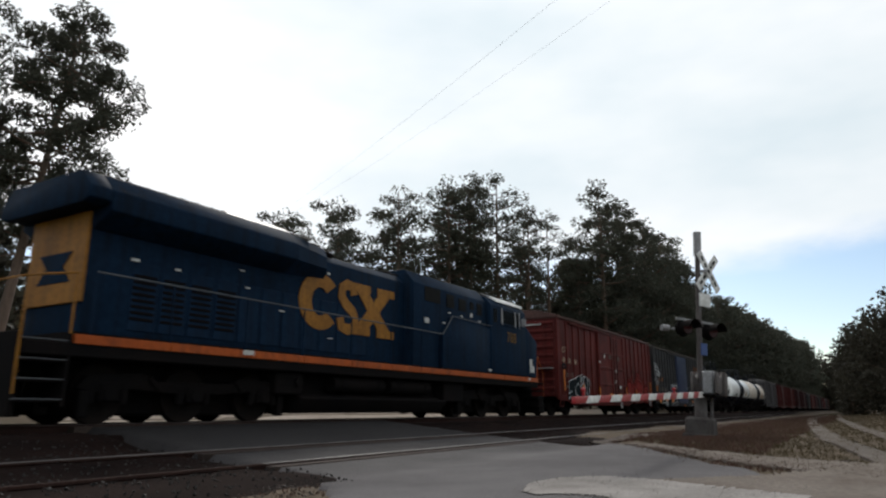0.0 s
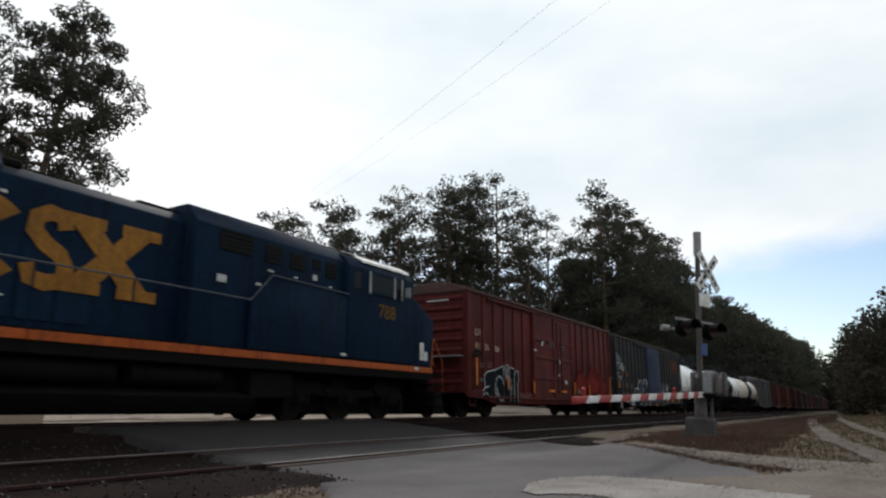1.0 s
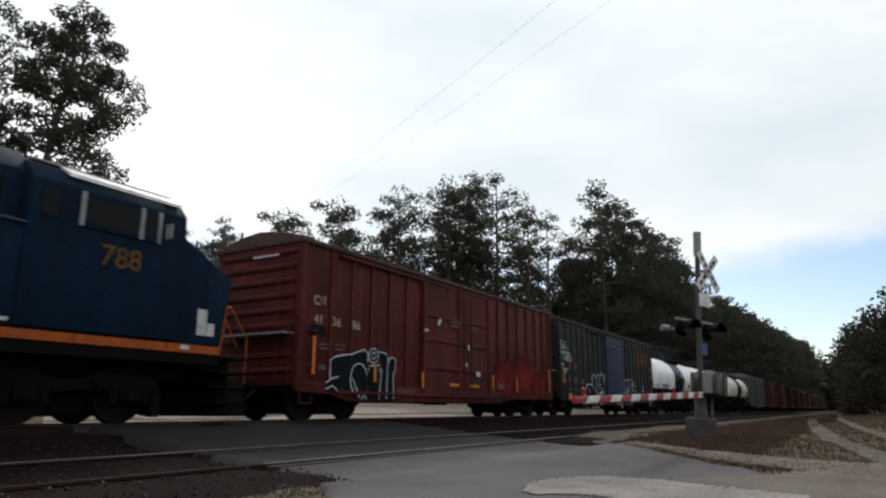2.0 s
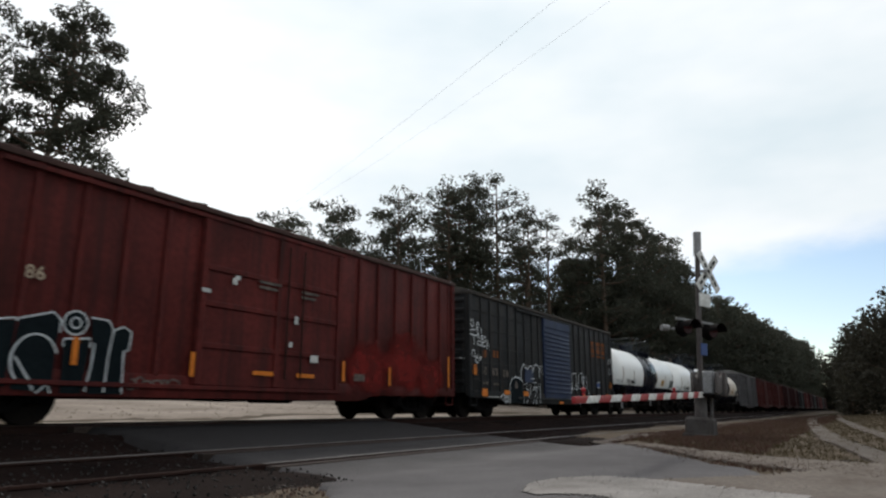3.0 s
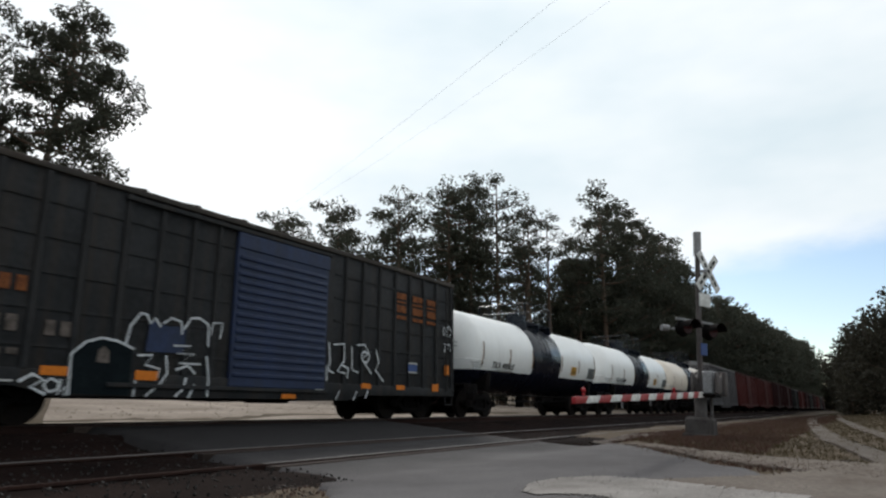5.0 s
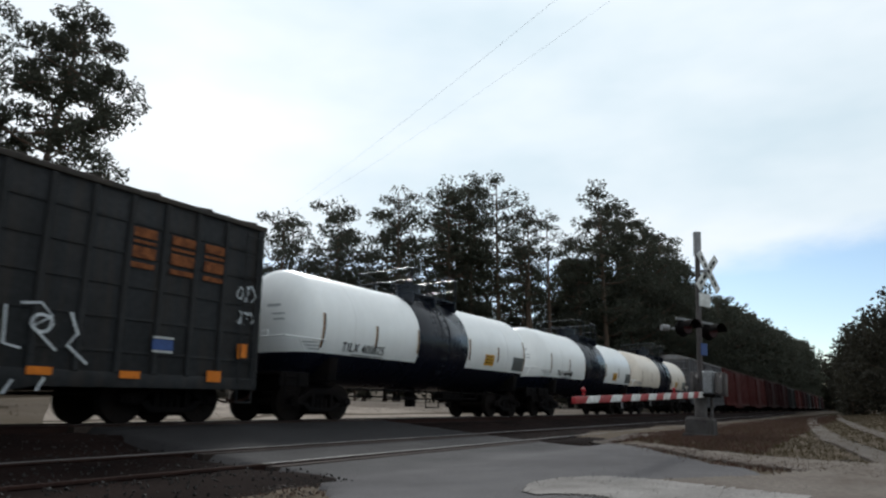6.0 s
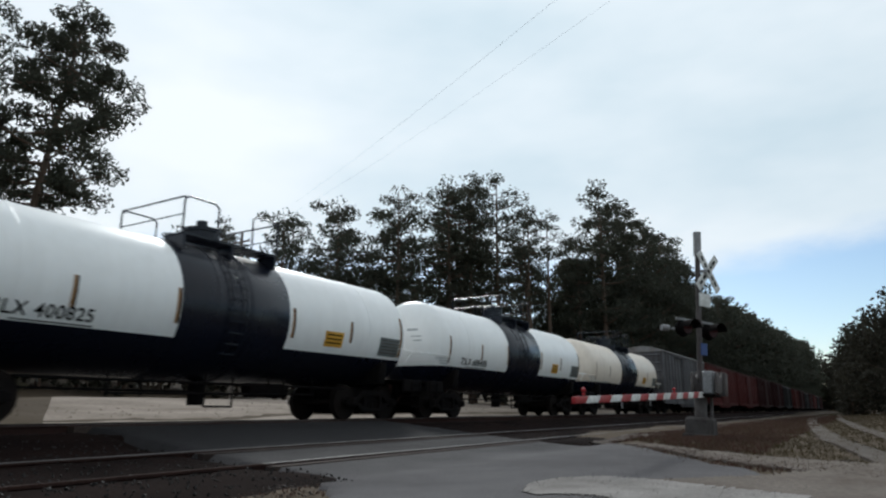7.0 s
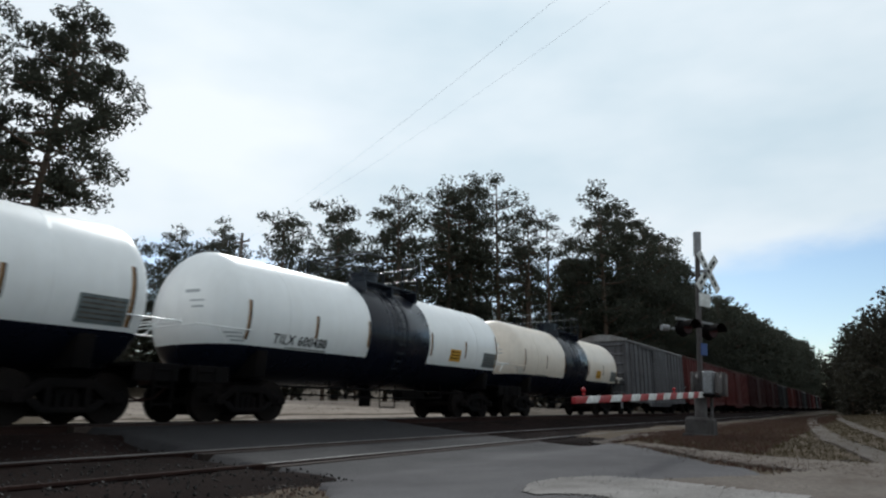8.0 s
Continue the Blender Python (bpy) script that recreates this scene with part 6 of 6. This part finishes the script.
def broadleaf(label, H, seed, group="bushy trees"):
    """A bushy tree leafed nearly to the ground."""
    rng = random.Random(seed)
    tree = thing("broadleaf_tree", label, "tree", group=group)
    bm = bmesh.new()
    rod(bm, (0, 0, -0.5), (0.1, 0.1, H * 0.45), 0.02 * H, 8, 0.012 * H)
    clumps = []
    for k in range(34):
        f = 0.10 + 0.86 * k / 34
        az = k * 2.4 + rng.uniform(-0.4, 0.4)
        reach = H * 0.34 * math.sin(math.pi * (0.16 + 0.78 * f)) ** 0.8 * rng.uniform(0.6, 1.15)
        p = Vector((0.1, 0.1, H * f * 0.6))
        tip = Vector((math.cos(az) * reach, math.sin(az) * reach, H * f))
        rod(bm, p, tip, 0.05, 5, 0.015)
        clumps.append((tip, H * 0.075 * rng.uniform(0.8, 1.4)))
        clumps.append((p.lerp(tip, 0.6), H * 0.08 * rng.uniform(0.8, 1.3)))
    part("trunk", bm, BARK, tree)
    part("crown", crown_mesh("crown", clumps, rng, 14, 0.45, 1.4, BROAD), None, tree, "dense dark green leaves")
    return tree


def plant():
    rng = random.Random(5)
    # the two tall pines close beyond the crossing
    a = pine("tall pine with open dark crown beyond the crossing", 15.3, 11, clear=0.36, width=0.128, limbs=60, lean=(1.75, 0.0), per=350, size=0.105, clump=0.86, rise=(-0.15, 0.38), wobble=0.08, group="pines by the crossing")
    a.matrix_basis = pose(11.0, 11.2, 0.3)
    b = pine("tall pine at the edge of the clearing", 15.5, 12, clear=0.35, width=0.17, limbs=40, per=260, size=0.11, clump=0.8, group="pines by the crossing")
    b.matrix_basis = pose(9.2, 15.0, 0.6)
    kinds = [pine("tall pine with bare lower trunk", 22, 31, clear=0.42, width=0.115, limbs=30, per=52, size=0.185, clump=1.3),
             pine("tall slender pine with thin crown", 22, 32, clear=0.50, width=0.09, limbs=24, per=56, size=0.175, clump=1.1),
             pine("full-crowned pine leafed low", 21, 33, clear=0.16, width=0.118, limbs=38, per=44, size=0.20, clump=1.4),
             pine("dense pine of the tree wall", 20, 34, clear=0.10, width=0.135, limbs=40, per=36, size=0.23, clump=1.5)]
    kinds.append(pine("distant pine of the tree wall", 20, 35, clear=0.08, width=0.19, limbs=34, per=7, size=0.58, clump=1.6))
    heights = [22, 22, 21, 20, 20]
    used = set()

    def put(kind, x, y, H, turn=None):
        src = kinds[kind]
        s = H / heights[kind]
        m = pose(x, y, level(x, y) - 0.1, rz=rng.uniform(0, 360) if turn is None else turn)
        if kind in used:
            ob = copy_thing(src, m)
        else:
            used.add(kind)
            ob = src
            ob.matrix_basis = m
        ob.scale = (s, s, s)
        return ob
    # stands that make the skyline, from the clearing towards the railway
    for kind, x, y, H in ((2, 39, 40, 14.5), (1, 43, 38, 16.5), (2, 47, 41, 15), (3, 44.3, 31.5, 17.3), (2, 47, 33, 18), (3, 49.5, 29.3, 19.5), (2, 52, 31, 19.5), (3, 46, 27.5, 14), (3, 50, 26, 14.5),
                          (2, 51.5, 23.6, 20.6), (3, 54, 25, 19), (0, 55, 20.2, 22), (2, 57.4, 18.9, 22.8), (3, 59, 21, 22), (0, 58.9, 16.4, 22.8), (1, 60.8, 13.9, 20), (1, 63.5, 13.2, 20), (1, 62, 15.2, 19.5),
                          (0, 66, 17.5, 18), (2, 60, 24, 20), (3, 64, 22, 17), (3, 56, 28, 18), (2, 67.1, 8.6, 23.8), (3, 70.5, 9.5, 21.5), (3, 72.8, 7.6, 22), (2, 76, 9.5, 22.5), (3, 78.6, 7.0, 21.8), (3, 83, 8.8, 22), (2, 86.5, 7.0, 21.6), (3, 70, 16, 15), (3, 74, 14.5, 16), (3, 68, 20.5, 15), (3, 79, 15, 18), (3, 72, 19, 16), (3, 69.5, 12.6, 18.5), (3, 66.5, 11.6, 15.5), (2, 65.5, 10.6, 17), (3, 40.6, 38.2, 13.5), (3, 44.5, 39.5, 15)):
        put(kind, x, y, H * 1.018)
    x = 90.0
    while x < 330:
        put(rng.choice((2, 3, 3)) if x < 130 else 4, x, max(5.4, 7.6 - 0.012 * (x - 90)) + rng.uniform(-0.4, 1.0), (23.0 + 0.016 * (x - 90)) * (1 - 0.17 * smooth(88, 125, x) + 0.13 * smooth(170, 300, x)) + rng.uniform(-1.2, 1.2))
        if rng.random() < 0.6:
            put(4, x + 2, 12.5 + rng.uniform(-1, 1), 18 + rng.uniform(-1, 2))
        x += 4.2 + 0.018 * (x - 90)
    for k in range(16):
        put(4, -30 + 4.6 * k + rng.uniform(-1, 1), 47 + rng.uniform(-3, 3), 8.5 + rng.uniform(-1.5, 2.0))
    # low wood behind the clearing, seen between the cars
    for k in range(11):
        put(3, 16.5 + 2.5 * k + rng.uniform(-0.6, 0.6), 37.5 + rng.uniform(-1.5, 1.5), 10.0 + 0.33 * k + rng.uniform(-0.8, 0.8))
    # undergrowth at the foot of the stands
    bush = broadleaf("dark bushy undergrowth tree", 6.0, 41, group="undergrowth")
    bush.matrix_basis = pose(60, 11.5, level(60, 11.5) - 0.1)
    for k in range(34):
        x = 44 + 3.4 * k
        y = (29 - 1.0 * (x - 44) if x < 62 else 9.6) + rng.uniform(-0.8, 1.6)
        ob = copy_thing(bush, pose(x, max(8.6, y), level(x, max(8.6, y)) - 0.1, rz=rng.uniform(0, 360)))
        s = rng.uniform(0.8, 1.5)
        ob.scale = (s, s, s)
    for k in range(22):
        x, y = -24 + 3.2 * k, 37 + rng.uniform(-2, 2)
        ob = copy_thing(bush, pose(x, y, level(x, y) - 0.2, rz=rng.uniform(0, 360)))
        s = rng.uniform(0.95, 1.35)
        ob.scale = (s * 1.2, s * 1.2, s)
    for x, y, s in ((12.0, 15.8, 1.25), (9.6, 17.5, 1.4)):
        ob = copy_thing(bush, pose(x, y, level(x, y) - 0.2, rz=rng.uniform(0, 360)))
        ob.scale = (s, s, s)
    # trees south of the railway, and the wood that closes the view
    right = broadleaf("large dark bushy tree beside the dirt track", 15, 42)
    right.matrix_basis = pose(96, -19.5, level(96, -19.5))
    for k in range(26):
        x = 34 + 2.6 * k
        y = -13.9 - 0.028 * x + rng.uniform(-1.2, 0.4)
        ob = copy_thing(bush, pose(x, y, level(x, y) - 0.15, rz=rng.uniform(0, 360)))
        s = rng.uniform(0.18, 0.36)
        ob.scale = (s * 1.6, s * 1.6, s)
    for k in range(20):
        x = 100 + 11 * k
        ob = copy_thing(bush, pose(x, -11.5 + rng.uniform(-0.8, 0.5), level(x, -11.5) - 0.3, rz=rng.uniform(0, 360)))
        ob.scale = (0.9, 0.9, 0.55)
    for x, y, H in ((101, -16.0, 11), (124, -15.4, 12), (93, -18.6, 12.5), (104, -16.5, 12.5), (118, -15.5, 12), (110, -24, 17), (90, -26, 17), (135, -14.5, 13), (150, -16, 15), (165, -13.5, 14), (185, -14, 15), (210, -13, 15), (240, -12.5, 15), (280, -12, 16),
                    (84, -32, 18), (100, -36, 19)):
        ob = copy_thing(right, pose(x, y, level(x, y) - 0.1, rz=rng.uniform(0, 360)))
        ob.scale = (H * 1.18 / 15,) * 3
    # the wood that closes the far end of the line
    for k in range(6):
        ob = copy_thing(right, pose(342, -15 + 4.2 * k, -1.0, rz=rng.uniform(0, 360)))
        ob.scale = (1.0, 1.0, 0.85)
    for k in range(9):
        y = -20 + 5.5 * k
        ob = copy_thing(right, pose(348 + rng.uniform(-6, 8), y, -2.0, rz=rng.uniform(0, 360)))
        ob.scale = (rng.uniform(1.75, 1.95) if y > -12 else rng.uniform(1.4, 1.6),) * 3


plant()


# ---- utility pole and wires ----
def utility_line():
    pole = thing("utility_pole", "grey timber utility pole with crossarm", "utility pole", pose(36.5, 28.3, 0))
    bm = bmesh.new()
    rod(bm, (0, 0, 0), (0, 0, 14.1), 0.16, 10, 0.11)
    part("post", bm, POLEWOOD, pole)
    bm = bmesh.new()
    box(bm, -0.06, 0.06, -0.9, 0.9, 13.3, 13.42)
    part("crossarm", bm, POLEWOOD, pole)
    for y in (-0.8, 0.8):
        bm = bmesh.new()
        rod(bm, (0, y, 13.42), (0, y, 13.6), 0.05, 8)
        part("insulator", bm, GALV, pole)
    for (dy, end) in ((-0.8, (21.5, -6.0, 14.9)), (0.8, (15.96, -6.0, 11.7))):
        a = Vector((36.5, 28.3 + dy, 13.6))
        b = a + (Vector(end) - a) * 1.35
        pts = [a.lerp(b, k / 24) - Vector((0, 0, 0.8 * 4 * (k / 24) * (1 - k / 24))) for k in range(25)]
        bm = bmesh.new()
        pipe(bm, pts, 0.0032, 5)
        tagged(new("overhead_wire", mesh_of(bm, "overhead_wire", GALV)), "thin dark overhead wire from the pole", "wire", "overhead wires")


utility_line()


# ---- grass, weeds, stones ----
def scatter_blades(name, n, area, height, material, seed, label, zfun=level, skip=None):
    rng = random.Random(seed)
    vs, fs = [], []
    for _ in range(n):
        x, y = area(rng)
        if skip and skip(x, y):
            continue
        z = zfun(x, y)
        for _ in range(4):
            a, h = rng.uniform(0, 6.28), height * rng.uniform(0.4, 1.2)
            w = 0.012 + 0.02 * h
            dx, dy = math.cos(a), math.sin(a)
            l = rng.uniform(0.1, 0.6) * h
            i = len(vs)
            ox, oy = x + rng.uniform(-0.06, 0.06), y + rng.uniform(-0.06, 0.06)
            vs += [(ox - dy * w, oy + dx * w, z - 0.02), (ox + dy * w, oy - dx * w, z - 0.02), (ox + dx * l, oy + dy * l, z + h)]
            fs.append((i, i + 1, i + 2))
    me = bpy.data.meshes.new(name)
    me.from_pydata(vs, [], fs)
    me.materials.append(material)
    return tagged(new(name, me), label, "grass", kind="stuff")


def beyond_road(rng):
    x = 10 + 110 * rng.random() ** 1.7
    return x, rng.uniform(-16.5, -7.4)


def on_line(line, x):
    for (x0, y0), (x1, y1) in zip(line, line[1:]):
        if x0 <= x <= x1:
            return y0 + (y1 - y0) * (x - x0) / (x1 - x0)
    return 99.0


def off_limits(x, y):
    edge = 16.6 + (y + 7.0) * 1.3 if y < -7 else 16.5
    a, b = on_line(RUT_A, x), on_line(RUT_B, x)
    worn = (int(x * 97) + int(y * 131)) % 2 == 0
    return x < edge + 0.6 or (worn and (a - 0.62 < y < a or b - 0.55 < y < b))


scatter_blades("dry_grass", 26000, beyond_road, 0.055, GRASS, 1, "short dry yellow-brown grass", skip=off_limits)
scatter_blades("weeds", 12000, lambda r: (13 + 70 * r.random() ** 1.5, r.uniform(-11.2, -7.0)), 0.085, WEED, 2, "low red-brown dry weeds along the siding", skip=off_limits)
scatter_blades("weeds", 900, lambda r: (r.gauss(17.5, 1.2), r.gauss(-9.7, 0.4)), 0.09, WEED, 9, "dry weeds round the signal base", skip=off_limits)
scatter_blades("leaf_litter", 2500, lambda r: (r.uniform(-3, 6.6), r.uniform(-9.5, -6.2)), 0.03, WEED, 4, "brown leaf litter by the road edge")
scatter_blades("grass", 500, lambda r: (r.uniform(0, 60), r.uniform(7, 16)), 0.09, GRASS, 3, "sparse dry grass on sand")


def stones(name, n, area, size, seed, label, zfun):
    rng = random.Random(seed)
    vs, fs = [], []
    for _ in range(n):
        x, y = area(rng)
        z = zfun(x, y)
        s = size * rng.uniform(0.5, 1.5)
        q = Euler((rng.uniform(0, 6), rng.uniform(0, 6), rng.uniform(0, 6))).to_matrix()
        i = len(vs)
        for v in ((1, 0, 0), (-1, 0.1, 0), (0, 0.8, 0.1), (0.1, -0.9, 0), (0, 0, 0.7), (0.1, 0, -0.7)):
            p = q @ Vector([c * s * rng.uniform(0.75, 1.2) for c in v])
            vs.append((x + p.x, y + p.y, z + p.z + s * 0.25))
        for a, b, c in ((0, 2, 4), (2, 1, 4), (1, 3, 4), (3, 0, 4), (2, 0, 5), (1, 2, 5), (3, 1, 5), (0, 3, 5)):
            fs.append((i + a, i + b, i + c))
    me = bpy.data.meshes.new(name)
    me.from_pydata(vs, [], fs)
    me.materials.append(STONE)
    return tagged(new(name, me), label, "stones", kind="stuff")


stones("ballast_stones", 3200, lambda r: ((r.uniform(-1, 7) if r.random() < 0.5 else r.uniform(16.4, 45)), r.uniform(-7.4, -2.4)), 0.021, 6, "loose ballast stones of the siding", fill_level)
stones("ballast_stones", 1500, lambda r: ((r.uniform(-1, 7) if r.random() < 0.5 else r.uniform(16.4, 40)), r.uniform(-2.7, -1.0)), 0.024, 7, "loose ballast stones of the main line",
       lambda x, y: -0.155 - 0.39 * max(0, -1.9 - y))
pale = stones("gravel_stones", 160, lambda r: (r.uniform(6.2, 9.2), r.uniform(-12.2, -9.3)), 0.008, 8, "loose pale gravel stones", lambda x, y: level(x, y) + 0.055)
pale.data.materials[0] = GRAVEL
litter = stones("verge_stones", 700, lambda r: (r.uniform(3.0, 6.6), r.uniform(-8.6, -6.5)), 0.02, 10, "pale stones in the brown verge", level)
litter.data.materials[0] = VERGE


def along_verge(r):
    f = r.random()
    return 14.0 - 3.6 * f + r.gauss(0, 0.25), -8.6 - 3.2 * f + r.gauss(0, 0.30)


edge = stones("verge_stones", 260, along_verge, 0.017, 12, "pale stones along the edge of the asphalt", lambda x, y: level(x, y) + 0.03)
edge.data.materials[0] = APRON
scatter_blades("weeds", 700, along_verge, 0.05, WEED, 14, "dry weeds along the edge of the asphalt")
scatter_blades("weeds", 2600, lambda r: (16.6 + 50 * r.random() ** 1.5, r.gauss(-8.1, 0.35)), 0.07, WEED, 15, "dry weeds on the shoulder of the siding")


# ---- what moves ----
def travelled(t):
    """Metres that the train has rolled towards -x."""
    return 8.136 * t + 0.0347 * t * t


def motions():
    times = [0.5 * k for k in range(17)]
    for ob, x in ROLLING:
        walk(ob, [(t, pose(x - travelled(t), 0, 0)) for t in times])
    ticks = [k / 15 for k in range(121)]
    for w, x, r in WHEELS:
        walk(w, [(t, pose(x, 0, r, ry=-math.degrees(travelled(t) / r))) for t in ticks])


motions()
